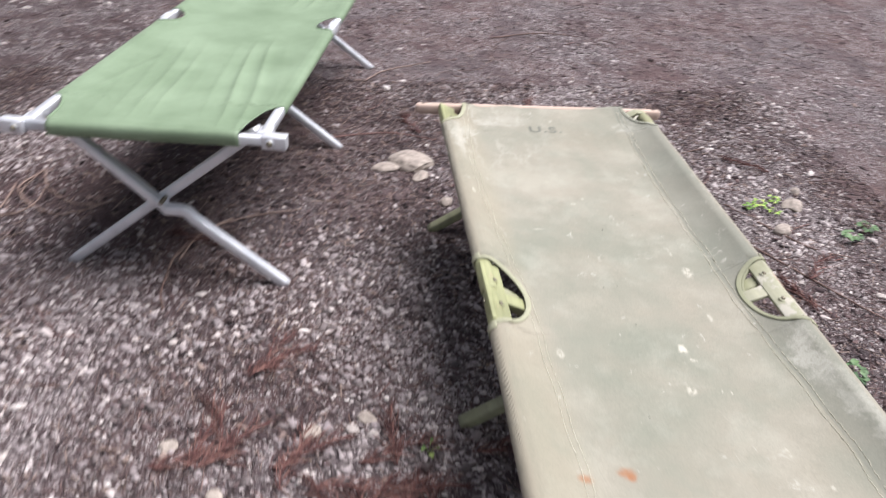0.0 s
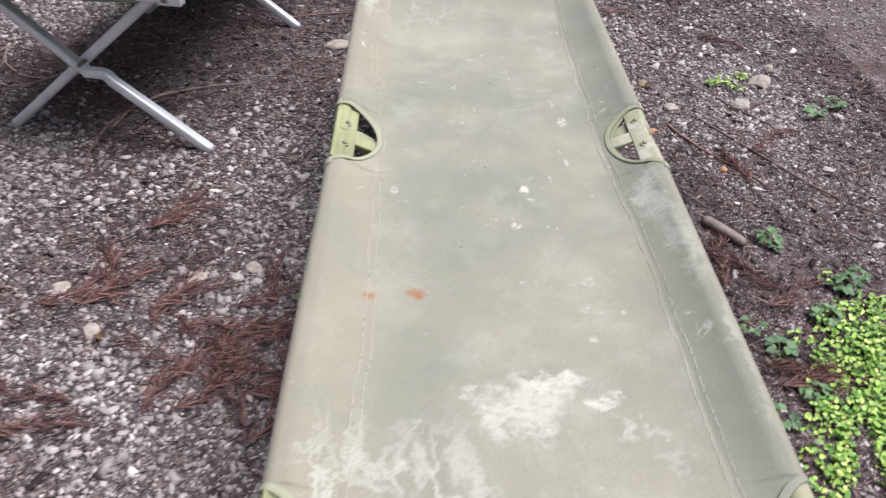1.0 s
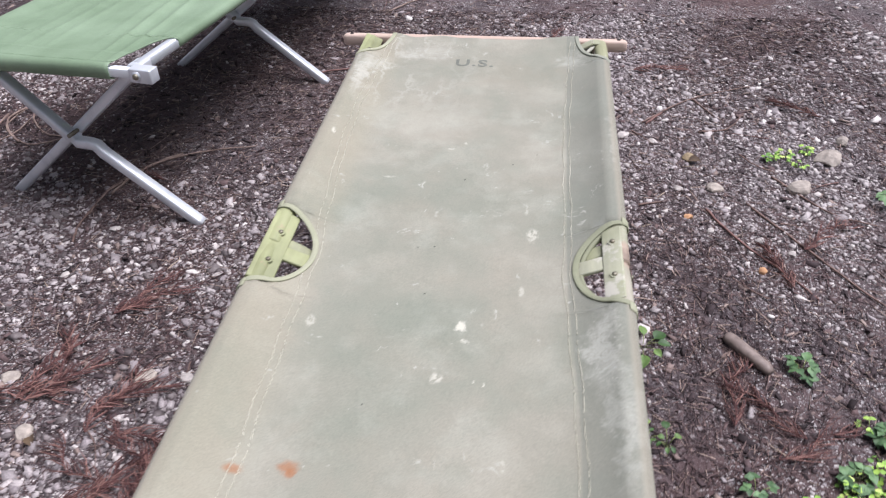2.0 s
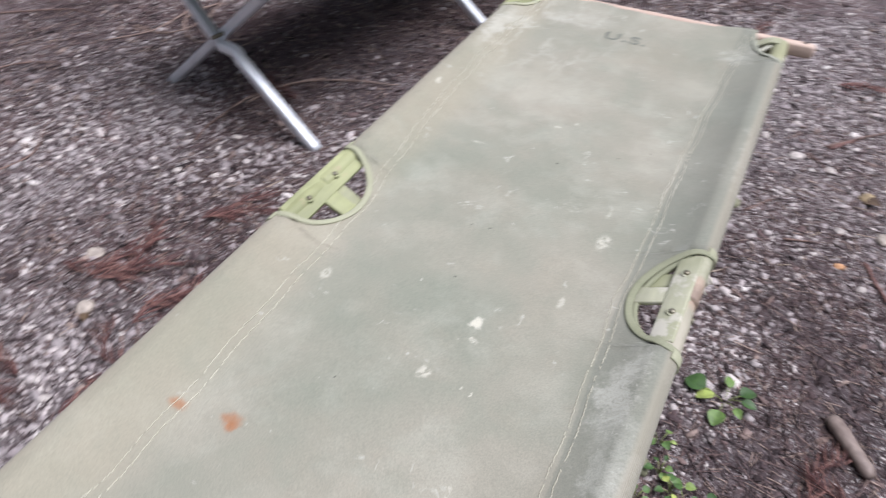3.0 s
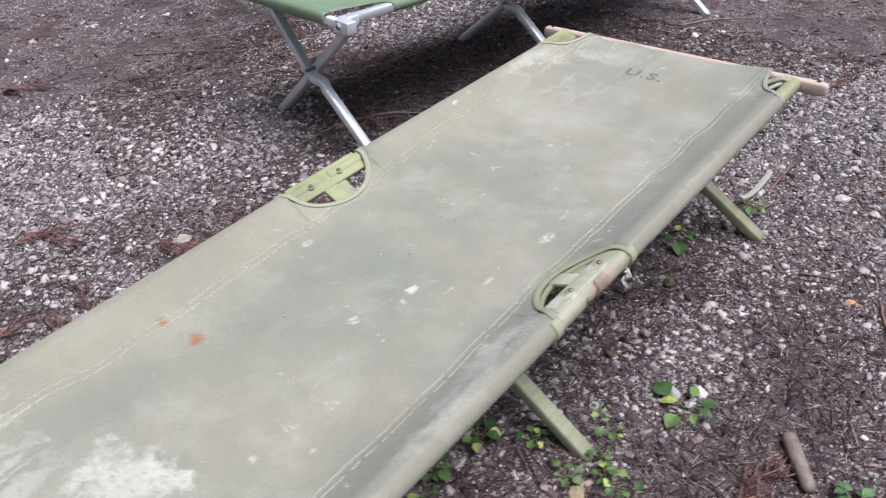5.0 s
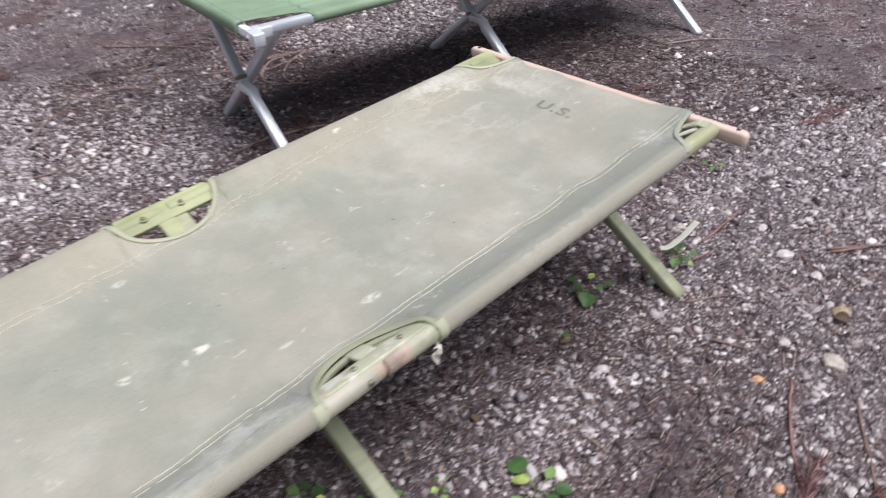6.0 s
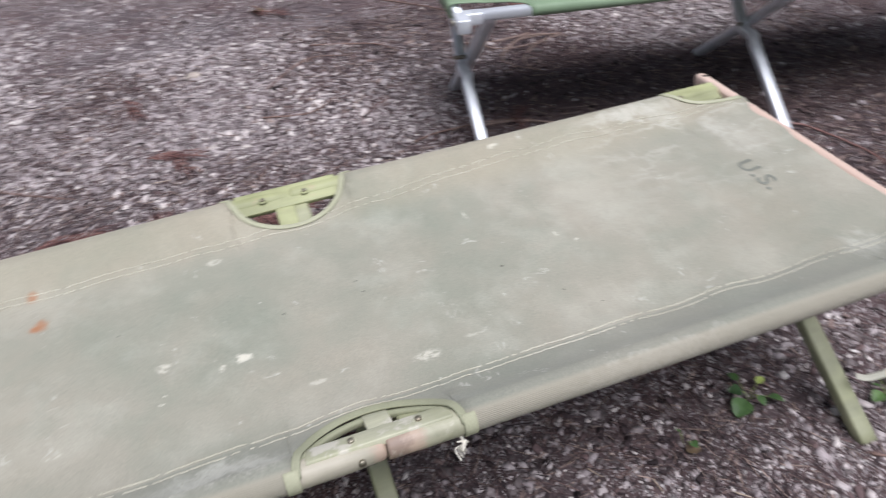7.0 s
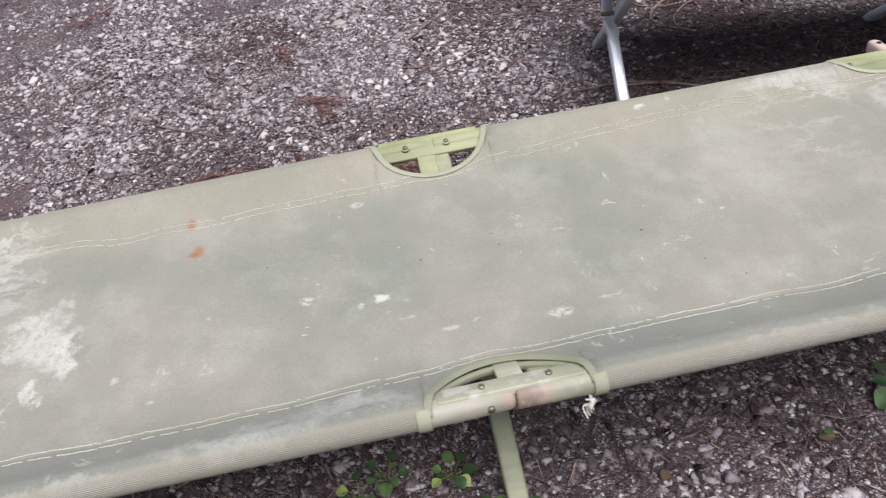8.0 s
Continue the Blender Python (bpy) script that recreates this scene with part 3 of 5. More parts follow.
def pale_patch(x, y):
    """Fresh pale gravel that lies in drifts beside the cots."""
    d = 0.62 * np.exp(-((x + 1.9) ** 2 / 0.6 + (y + 0.45) ** 2 / 0.7)) + 0.95 * np.exp(-((x + 2.2) ** 2 / 0.5 + (y + 1.2) ** 2 / 0.2)) + 0.4 * np.exp(-((x - 1.1) ** 2 / 0.12 + (y - 1.0) ** 2 / 0.5)) + 0.35 * np.exp(-((x + 1.6) ** 2 / 0.1 + (y - 0.4) ** 2 / 0.04)) + 0.4 * np.exp(-((x + 1.35) ** 2 / 0.08 + (y - 0.4) ** 2 / 0.03)) - 0.6 * np.exp(-((x + 1.75) ** 2 / 0.12 + (y + 0.4) ** 2 / 0.07)) - 1.2 * np.exp(-((x + 1.6) ** 2 / 0.25 + (y - 1.15) ** 2 / 0.12)) + 0.3 * np.exp(-((x + 0.95) ** 2 / 0.06 + (y + 0.35) ** 2 / 0.2)) + 0.4 * np.exp(-((x + 1.0) ** 2 + (y - 0.5) ** 2) / 0.06) + 0.15 * np.exp(-((x - 0.8) ** 2 + (y - 1.45) ** 2) / 0.2) + 0.6 * np.exp(-((x - 0.34) ** 2 / 0.03 + (y - 0.6) ** 2 / 0.15))
    return np.clip(d * (0.75 + 0.7 * field(x, y, 14, 7.0)) - 0.08, 0, 1)


pts = scatter(rng, 30000, pale_patch, (-3.0, 1.4, -1.8, 2.0))
r = np.clip(rng.lognormal(math.log(0.0041), 0.5, len(pts)), 0.0022, 0.014)
size = r[:, None] * np.stack([rng.uniform(0.9, 1.7, len(r)), rng.uniform(0.7, 1.1, len(r)), rng.uniform(0.3, 0.6, len(r))], 1)
tagged(strew("gravel", rng, pts, ANG_V, BOX_F, size, 0.3, 0.4, PALEGRAVEL, 0.2, False), "drift of fresh pale gravel on the soil", "gravel", kind="stuff")
for area, hole, count in ((NEAR, None, 17000), (WIDE, NEAR, 9000)):
    pts = scatter(rng, count, lambda x, y: 1.1 - 0.7 * stony(x, y), area, hole)
    r = np.clip(rng.lognormal(math.log(0.0042), 0.5, len(pts)), 0.002, 0.011)
    size = r[:, None] * np.stack([rng.uniform(0.8, 1.8, len(r)), rng.uniform(0.4, 0.8, len(r)), rng.uniform(0.12, 0.3, len(r))], 1)
    tagged(strew("bark_litter", rng, pts, BOX_V, BOX_F, size, 0.35, 0.9, CHIP, 0.22, False), "dark brown crumbled bark and wood crumbs on the soil", "bark litter", kind="stuff")
for area, hole, count in ((NEAR, None, 52000), (WIDE, NEAR, 30000)):
    pts = scatter(rng, count, lambda x, y: np.clip(0.9 - 0.55 * stony(x, y) + 0.3 * field(x, y, 8, 4.0), 0.05, 1), area, hole)
    n = len(pts)
    size = np.stack([np.clip(rng.lognormal(math.log(0.015), 0.55, n), 0.005, 0.06), rng.uniform(0.0007, 0.0014, n), rng.uniform(0.0006, 0.0012, n)], 1)
    tagged(strew("needle_litter", rng, pts, NEE_V, NEE_F, size, 0.16, 3.5, NEEDLE, 0.06), "brown dead conifer needles and stalks over the soil", "needle litter", kind="stuff")


# ---- cots ----
def cloth(half, radius, zc, sag, ys, limit, lift, columns=110, thick=0.0016):
    """Cloth stretched between two round rails along y and wrapped about them. half: a rail's distance from the middle; limit(y): how far
    across the cloth reaches, along its curve; lift(x, y): extra height."""
    bm = bmesh.new()
    uv = bm.loops.layers.uv.new("UVMap")
    rows, flat = [], []
    for y in ys:
        lims = limit(y, -1), limit(y, 1)
        row = []
        for i in range(columns + 1):
            s = -lims[0] + (lims[0] + lims[1]) * i / columns
            row.append((bm.verts.new(cloth_point(s, y, half, radius, zc, sag, lift)), s, y))
        rows.append(row)
    for a, b in zip(rows, rows[1:]):
        for i in range(columns):
            q = (a[i], a[i + 1], b[i + 1], b[i])
            f = bm.faces.new([v[0] for v in q])
            for loop, v in zip(f.loops, q):
                loop[uv].uv = (v[2], v[1])
    return bm


def cloth_point(s, y, half, radius, zc, sag, lift, bow=5.0, shelf=0.016):
    a, side = abs(s), (1 if s >= 0 else -1)
    if a <= half:
        t = min(1.0, a / (half - shelf))
        z = (zc(1) + zc(-1)) / 2 + (zc(1) - zc(-1)) / 2 * side * a / half + radius - sag(y) * (1 - t ** bow) + lift(side * a, y) * (1 - t ** 6)
        return Vector((side * a, y, z))
    th = (a - half) / radius
    return Vector((side * (half + radius * math.sin(th)), y, zc(side) + radius * math.cos(th)))


def stations(length, cuts, step=0.022):
    ys = set(np.round(np.arange(-length, length + 1e-6, step), 5))
    for a, b in cuts:
        ys |= set(np.round(np.linspace(a + 0.0002, b - 0.0002, 23), 5)) | {round(a - 0.0002, 5), round(b + 0.0002, 5)}
        near = 0.004
        ys = {y for y in ys if not (0.0003 < abs(y - a) < near or 0.0003 < abs(y - b) < near)} | {round(v, 5) for v in (a - 0.0002, a + 0.0002, b - 0.0002, b + 0.0002)}
    return sorted(y for y in ys if abs(y) <= length + 1e-6)


def thicken(ob, thick):
    m = ob.modifiers.new("thickness", "SOLIDIFY")
    m.thickness, m.offset = thick, -1
    return ob


def x_leg_pair(thing, y0, y1, foot, top_x, top_z, w, t, material, foot_label=""):
    """Two crossed wooden legs beside each other and their pivot bolt."""
    for side, y in ((1, y0), (-1, y1)):
        p, q = Vector((side * foot, y, float(lie(side * foot, y)) - 0.003)), Vector((-side * top_x, y, top_z))
        mid = p.lerp(q, 0.5)
        bm = sweep([p, p.lerp(q, 0.03), mid, p.lerp(q, 0.97), q], rounded(w, t, 0.005), up=(0, 0, 1), taper=[0.94, 1, 1, 1, 0.9])
        part("leg", bm, material, thing)
    bm = sweep([(0, y0 - w / 2 - 0.004, top_z / 2), (0, y1 + w / 2 + 0.004, top_z / 2)], circle(0.006))
    part("pivot_bolt", bm, BOLT, thing, "rusty steel pivot bolt")


# the old cot: olive cloth on a wooden folding frame
HALF, RAD, RAILZ, LONG = 0.322, 0.0195, 0.427, 0.985
MID, CORNER = 0.113, 0.835
FULL = HALF + RAD * 3.2
OUTER = HALF + RAD * 1.5
old_cot = empty("folding_cot", "faded stained olive canvas folding cot with an olive wooden frame", "cot", pose(-0.003, 0, 0))


def old_limit(y, side=0):
    a = abs(y)
    if a < MID:
        return OUTER - (OUTER - (0.244 if side > 0 else 0.241)) * math.sqrt(max(0.0, 1 - (y / MID) ** 2)) ** 0.85
    if a > CORNER:
        k = (LONG + 0.012 - a) / (LONG + 0.012 - CORNER)
        return OUTER - (OUTER - 0.256) * math.sqrt(max(0.0, 1 - k * k))
    return FULL


def old_sag(y):
    return 0.012 + 0.036 * max(0.0, 1 - (abs(y) / LONG) ** 5)


def old_lift(x, y):
    pull = 0.004 * math.exp(-((abs(x) - 0.24) / 0.05) ** 2) * math.sin(y * 31 + x * 9) * (0.35 + 0.65 * (abs(y) > 0.55))
    for cy in (MID + 0.02, -MID - 0.02):
        dx, dy = abs(x) - 0.292, y - cy
        r2 = dx * dx + dy * dy
        pull += 0.003 * math.exp(-r2 / 0.007) * r2 / (r2 + 0.0016) * math.sin(7 * math.atan2(dy, dx) + 2 * cy)
    return pull + 0.0022 * noise.noise(Vector((x * 7, y * 5, 1.0))) + 0.0012 * noise.noise(Vector((x * 24, y * 18, 2.0)))


def old_at(s, y, up=0.0):
    return cloth_point(s, y, HALF, RAD, lambda side: RAILZ, old_sag, old_lift) + Vector((0, 0, up))


bm = cloth(HALF, RAD, lambda side: RAILZ, old_sag, stations(LONG, ((-MID, MID), (CORNER, LONG), (-LONG, -CORNER))), old_limit, old_lift)
thicken(part("canvas", bm, OLD, old_cot, "faded olive canvas with pale mildew blots and rust spots"), 0.0018)

# hems that turn down round the end sticks
for end in (1, -1):
    bm = bmesh.new()
    bm.loops.layers.uv.new("UVMap")
    prof = [(0.0, 0.0), (0.010, -0.002), (0.017, -0.009), (0.019, -0.022), (0.016, -0.036), (0.006, -0.042), (-0.012, -0.043)]
    rows = []
    for i in range(41):
        s = 0.256 * (i / 20 - 1)
        p = old_at(s, end * LONG)
        wob = 0.0015 * math.sin(s * 90) + 0.001 * math.sin(s * 210)
        rows.append([bm.verts.new(p + Vector((0, end * (a + wob * (k > 0)), b - 0.0004))) for k, (a, b) in enumerate(prof)])
    for a, b in zip(rows, rows[1:]):
        for j in range(len(prof) - 1):
            bm.faces.new((a[j], a[j + 1], b[j + 1], b[j]))
    bmesh.ops.recalc_face_normals(bm, faces=bm.faces[:])
    thicken(part("hem", bm, OLD, old_cot, "turned-down canvas hem"), 0.0018)

# bound edges of the hand holes and corners
for side in (1, -1):
    for a, b in ((-MID, MID), (CORNER, LONG), (-LONG, -CORNER)):
        line = []
        for i in range(31):
            y = a + (b - a) * (0.5 - 0.5 * math.cos(math.pi * i / 30))
            y = min(max(y, a + 0.0003), b - 0.0003)
            line.append(old_at(side * old_limit(y, side), y, 0.0006))
        part("binding", sweep(line, rounded(0.0115, 0.0035, 0.0015), up=(0, 0, 1)), BAND if side < 0 else TRIM if b == MID else CORNERTRIM, old_cot, "olive bias binding")
    # a band of the sleeve's end on both sides of the middle hole
    for y in (-MID - 0.006, MID + 0.006):
        line = [cloth_point(side * (HALF + RAD * t), y, HALF, RAD + 0.0012, lambda q: RAILZ, old_sag, old_lift) for t in np.linspace(0.35, 3.1, 14)]
        part("sleeve_band", sweep(line, rounded(0.0028, 0.019, 0.0012), up=(0, 1, 0)), BAND, old_cot, "pale olive sleeve end band")

# twin rows of pale stitching along both seams
SEAM_Y = [-0.97, -0.82, -0.69, -0.57, -0.47, -0.37, -0.2, -0.06, 0.0, 0.1, 0.2, 0.35, 0.44, 0.6, 0.8, 0.97]
SEAM_L = [-0.246, -0.241, -0.234, -0.230, -0.230, -0.233, -0.237, -0.238, -0.237, -0.249, -0.258, -0.270, -0.273, -0.277, -0.268, -0.252]
SEAM_R = [0.246, 0.248, 0.250, 0.249, 0.250, 0.249, 0.241, 0.233, 0.227, 0.233, 0.231, 0.229, 0.229, 0.231, 0.239, 0.246]
srng = random.Random(3)
for seam in (SEAM_L, SEAM_R):
    bm = bmesh.new()
    for off in (-0.0065, 0.0065):
        y = -0.96
        while y < 0.96:
            step = srng.uniform(0.0055, 0.0075)
            if srng.random() > 0.10:
                x0, x1 = (float(np.interp(v, SEAM_Y, seam)) + off + srng.gauss(0, 0.0006) + 0.0015 * math.sin(v * 40) for v in (y, y + step * 0.88))
                p, q = old_at(x0, y, 0.0006), old_at(x1, y + step * 0.88, 0.0006)
                w = 0.00062
                ring = [[bm.verts.new(c + Vector((dx, 0, dz))) for dx, dz in ((-w, -w), (w, -w), (w * 0.6, w * 0.8), (-w * 0.6, w * 0.8))] for c in (p, q)]
                for i in range(4):
                    bm.faces.new((ring[0][i], ring[0][(i + 1) % 4], ring[1][(i + 1) % 4], ring[1][i]))
            y += step
    ob = part("stitching", bm, THREAD, old_cot, "twin rows of pale stitching")
    ob["kind"] = "stuff"

# lettering stencilled at the head end
txt = bpy.data.curves.new("stencil", "FONT")
txt.body, txt.size, txt.align_x, txt.align_y, txt.space_character = "U.S.", 0.056, "CENTER", "CENTER", 1.12
txt.offset, txt.resolution_u = 0.0012, 3
tmp = new("stencil", txt)
letters = bpy.data.meshes.new_from_object(tmp.evaluated_get(bpy.context.evaluated_depsgraph_get()))
bpy.data.objects.remove(tmp)
bm = bmesh.new()
bm.from_mesh(letters)
bpy.data.meshes.remove(letters)
for v in bm.verts:
    x, y = v.co.x * 1.05 - 0.017, v.co.y * 0.82 + 0.850
    v.co = old_at(x, y, 0.0007)
part("lettering", bm, INK, old_cot, "faded dark stencilled letters", smooth=False)

# rails, each in two lengths that meet in the middle
for side in (1, -1):
    for a, b in ((0.972, 0.006), (0.004, -0.972)):
        ends = [a, a - 0.006, a - 0.05] + list(np.linspace(a - 0.15, b + 0.05, 6)) + [b + 0.004, b]
        taper = [0.72, 0.86, 0.97] + [1.0] * 6 + [0.98, 0.93]
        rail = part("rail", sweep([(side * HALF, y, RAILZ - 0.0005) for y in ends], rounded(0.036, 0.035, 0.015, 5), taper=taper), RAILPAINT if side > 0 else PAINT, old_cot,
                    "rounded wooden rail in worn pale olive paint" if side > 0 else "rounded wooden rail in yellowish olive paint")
        for y in (() if b > 0 else (-0.030,)):
            sc = join(sweep([(side * (HALF + 0.015), y, RAILZ + 0.004), (side * (HALF + 0.0198), y, RAILZ + 0.004)], circle(0.005)))
            part("screw", sc, BOLT, rail, "steel screw head")

# crossed legs and the T-shaped iron plates by which they hold the rails
def t_plate(side, y0, y1, stem_y, tip, outer=0.335, inner=0.291):
    """A T-shaped plate on a rail: a bar along it from y0 to y1, and a stem in its plane that slopes down under the cloth."""
    tilt = radians(24)

    def face(a, b, w, thick, y, raised):
        """A slab in the plate's tilted plane from a to b across, w along the rail."""
        x, reach = (a + b) / 2, (a - b) / math.cos(tilt)
        return box((reach, w, thick), (side * x, y, RAILZ + 0.0165 + raised - (outer - x) * math.tan(tilt)), (0, -side * math.degrees(tilt), 0), bevel=0.0022)

    return join(face(outer, inner, y1 - y0, 0.011, (y0 + y1) / 2, -0.001), face(inner + 0.006, tip, 0.036, 0.0075, stem_y, -0.0012))


for y0, y1 in ((0.016, 0.053), (0.915, 0.952), (-0.952, -0.915)):
    x_leg_pair(old_cot, y0, y1, 0.338, 0.300, 0.415, 0.036, 0.028, LEGPAINT)
    for side in (1, -1):
        y = y0 if side < 0 else y1
        mid = abs(y0) < 0.1
        if mid:
            y = 0.006
        hub = Vector((side * (HALF - 0.013), y, RAILZ + 0.0165))
        low = 0.0
        if side > 0 and mid:      # let into the shoulder of the rail
            bm = t_plate(1, -0.098, 0.100, 0.008, 0.232, 0.326, 0.293)
            low, screws = 0.004, (-0.042, 0.050)
        elif side > 0:
            bm = join(box((0.02, 0.03, 0.004), hub + Vector((0, 0, -0.002)), bevel=0.001), box((0.074, 0.034, 0.006), hub + Vector((-0.042, 0, -0.021)), (0, -31, 0), bevel=0.0018))
            screws = ()
        elif mid:
            bm = t_plate(-1, -0.100, 0.096, -0.012, 0.234)
            screws = (-0.055, 0.026)
        else:
            e = 1 if y0 > 0 else -1
            a, b = sorted((e * 0.842, e * 0.966))
            bm = t_plate(-1, a, b, e * 0.918, 0.236)
            screws = (e * 0.872 - y,)
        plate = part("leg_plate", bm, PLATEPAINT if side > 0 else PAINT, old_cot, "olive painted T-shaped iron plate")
        for dy in screws:
            at = hub + Vector((0, dy, -low if side > 0 else -0.006))
            boss = [at + Vector((0, 0, d)) for d in (0.0, 0.0012, 0.0022)]
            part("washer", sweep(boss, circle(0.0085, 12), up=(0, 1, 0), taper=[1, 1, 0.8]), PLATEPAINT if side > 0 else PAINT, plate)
            part("screw", sweep([at + Vector((0, 0, d)) for d in (0.001, 0.0048, 0.0062)], circle(0.0048), up=(0, 1, 0), taper=[1, 1, 0.7]), BOLT, plate, "rusty steel screw head")

# the folded under layer of the worn hand hole
line = []
for i in range(25):
    y = MID * math.cos(math.pi * (1 - i / 24)) * 0.93
    line.append(old_at(old_limit(y, 1) + 0.010, y, -0.011))
part("inner_binding", sweep(line, rounded(0.009, 0.012, 0.003), up=(0, 0, 1)), TRIM, old_cot, "folded inner edge of the hand hole")

# end sticks of pale wood with rounded ends; dark discs paint the shade of drilled holes
for end in (1, -1):
    line = [(x, end * 0.987, 0.418) for x in (-0.408, -0.404, -0.395, -0.2, 0.2, 0.383, 0.392, 0.396)]
    stick = part("end_stick", sweep(line, rounded(0.024, 0.034, 0.007), taper=[0.6, 0.85, 1, 1, 1, 1, 0.85, 0.6]), STICKWOOD, old_cot, "pale unpainted wooden end stick")
    for x in (-0.383, 0.372):
        part("peg_hole", sweep([(x, end * 0.987, 0.4352), (x, end * 0.987, 0.4358)], circle(0.0055), up=(0, 1, 0)), HOLESHADE, stick, "dark disc for the shade in a drilled peg hole")

# a frayed string tuft, a loose strap and cords
def cord(name, pts, r, material, parent, label, flat=None):
    sec = rounded(flat, r, r * 0.4) if flat else circle(r, 6)
    return part(name, sweep(smooth_line(pts), sec), material, parent, label)


rx = HALF + 0.013
tuft = cord("string_tuft", [(rx, 0.104, 0.416), (rx + 0.004, 0.106, 0.404), (rx + 0.006, 0.102, 0.394), (rx + 0.002, 0.106, 0.384)], 0.0022, STRING, old_cot, "frayed white string end")
for i in range(4):
    a = 0.004 * (i - 1.5)
    cord("strand", [(rx + 0.003, 0.104 + a, 0.408), (rx + 0.007 + a, 0.108 - a, 0.398), (rx, 0.102 + a, 0.390), (rx + 0.003 - a, 0.106 + a, 0.374)], 0.0013, STRING, tuft, "loose strand")
cord("strap", [(0.262, 0.925, 0.10), (0.275, 0.945, 0.10), (0.287, 0.985, 0.115), (0.296, 1.03, 0.14)], 0.0018, STRAP, old_cot, "loose pale cotton strap", 0.016)
cord("cord", [(0.262, 0.93, 0.418), (0.272, 0.955, 0.425), (0.283, 0.962, 0.418), (0.276, 0.94, 0.410), (0.29, 0.93, 0.416)], 0.004, STRAP, old_cot, "grey twisted lashing cord")
cord("cord", [(0.268, 0.90, 0.415), (0.29, 0.925, 0.428), (0.312, 0.955, 0.435)], 0.005, STRAP, old_cot, "grey twisted lashing cord")

# the far rail has worked loose: its foot half leans down and out from the middle joint
for ob in old_cot.children:
    if ob.name.split(".")[0] in ("canvas", "binding", "sleeve_band", "hem", "rail", "leg_plate", "stitching", "leg", "end_stick"):
        for v in ob.data.vertices:
            x, y, z = v.co
            w = max(0.0, -0.05 - y) / 0.75 * min(1.0, max(0.0, (-x - 0.12) / 0.2)) * min(1.0, max(0.0, (z - 0.15) / 0.2))
            v.co.z -= 0.018 * w
            v.co.x -= 0.010 * w

# the newer cot: bright green cloth on an aluminium frame
A_HALF, A_RAD, A_LONG, A_MID, A_CORNER = 0.308, 0.017, 1.012, 0.085, 0.83
A_TILT = -1.4      # the ground falls away under the far end
new_cot = empty("folding_cot", "green canvas folding cot on a bright aluminium frame, nearly new", "cot", pose(-0.983, 1.602, 0, A_TILT, 0, -9.1))


def a_rail(side):
    return 0.468 + 0.010 * side


A_FULL, A_OUTER = A_HALF + A_RAD * 3.4, A_HALF + A_RAD * 1.2


def a_limit(y, side=0):
    a = abs(y)
    if a < A_MID:
        return A_OUTER - 0.082 * math.sqrt(max(0.0, 1 - (y / A_MID) ** 2))
    if a > A_CORNER:
        k = (A_LONG + 0.006 - a) / (A_LONG + 0.006 - A_CORNER)
        return A_OUTER - (A_OUTER - 0.250) * math.sqrt(max(0.0, 1 - k * k))
    return A_FULL


def a_sag(y):
    return 0.014 * max(0.0, 1 - (abs(y) / A_LONG) ** 4)


def a_lift(x, y):
    fade = max(0.0, 1 - (abs(abs(y) - 0.62) / 0.42) ** 2)
    lean = -0.10 * (abs(y) - 1.0)
    wave = math.sin((x + lean) * 54 + 1.8 * noise.noise(Vector((x * 4, y * 2.0, 5))))
    fold = (1 - abs(wave)) ** 1.4 * max(0.0, 0.5 + 1.1 * noise.noise(Vector((x * 7 + lean * 7, y * 1.2, 9)))) * (0.65 + 0.4 * math.tanh(x * 6))
    pull = math.exp(-((x + 0.27 - 0.25 * (y + 0.85)) / 0.012) ** 2) * max(0.0, 1 - abs(y + 0.6) / 0.3)
    return 0.0025 * (abs(y) > 0.952) + 0.013 * fade * fold + 0.004 * pull + 0.003 * noise.noise(Vector((x * 6, y * 5, 3)))


def a_at(s, y, up=0.0):
    return cloth_point(s, y, A_HALF, A_RAD, a_rail, a_sag, a_lift) + Vector((0, 0, up))


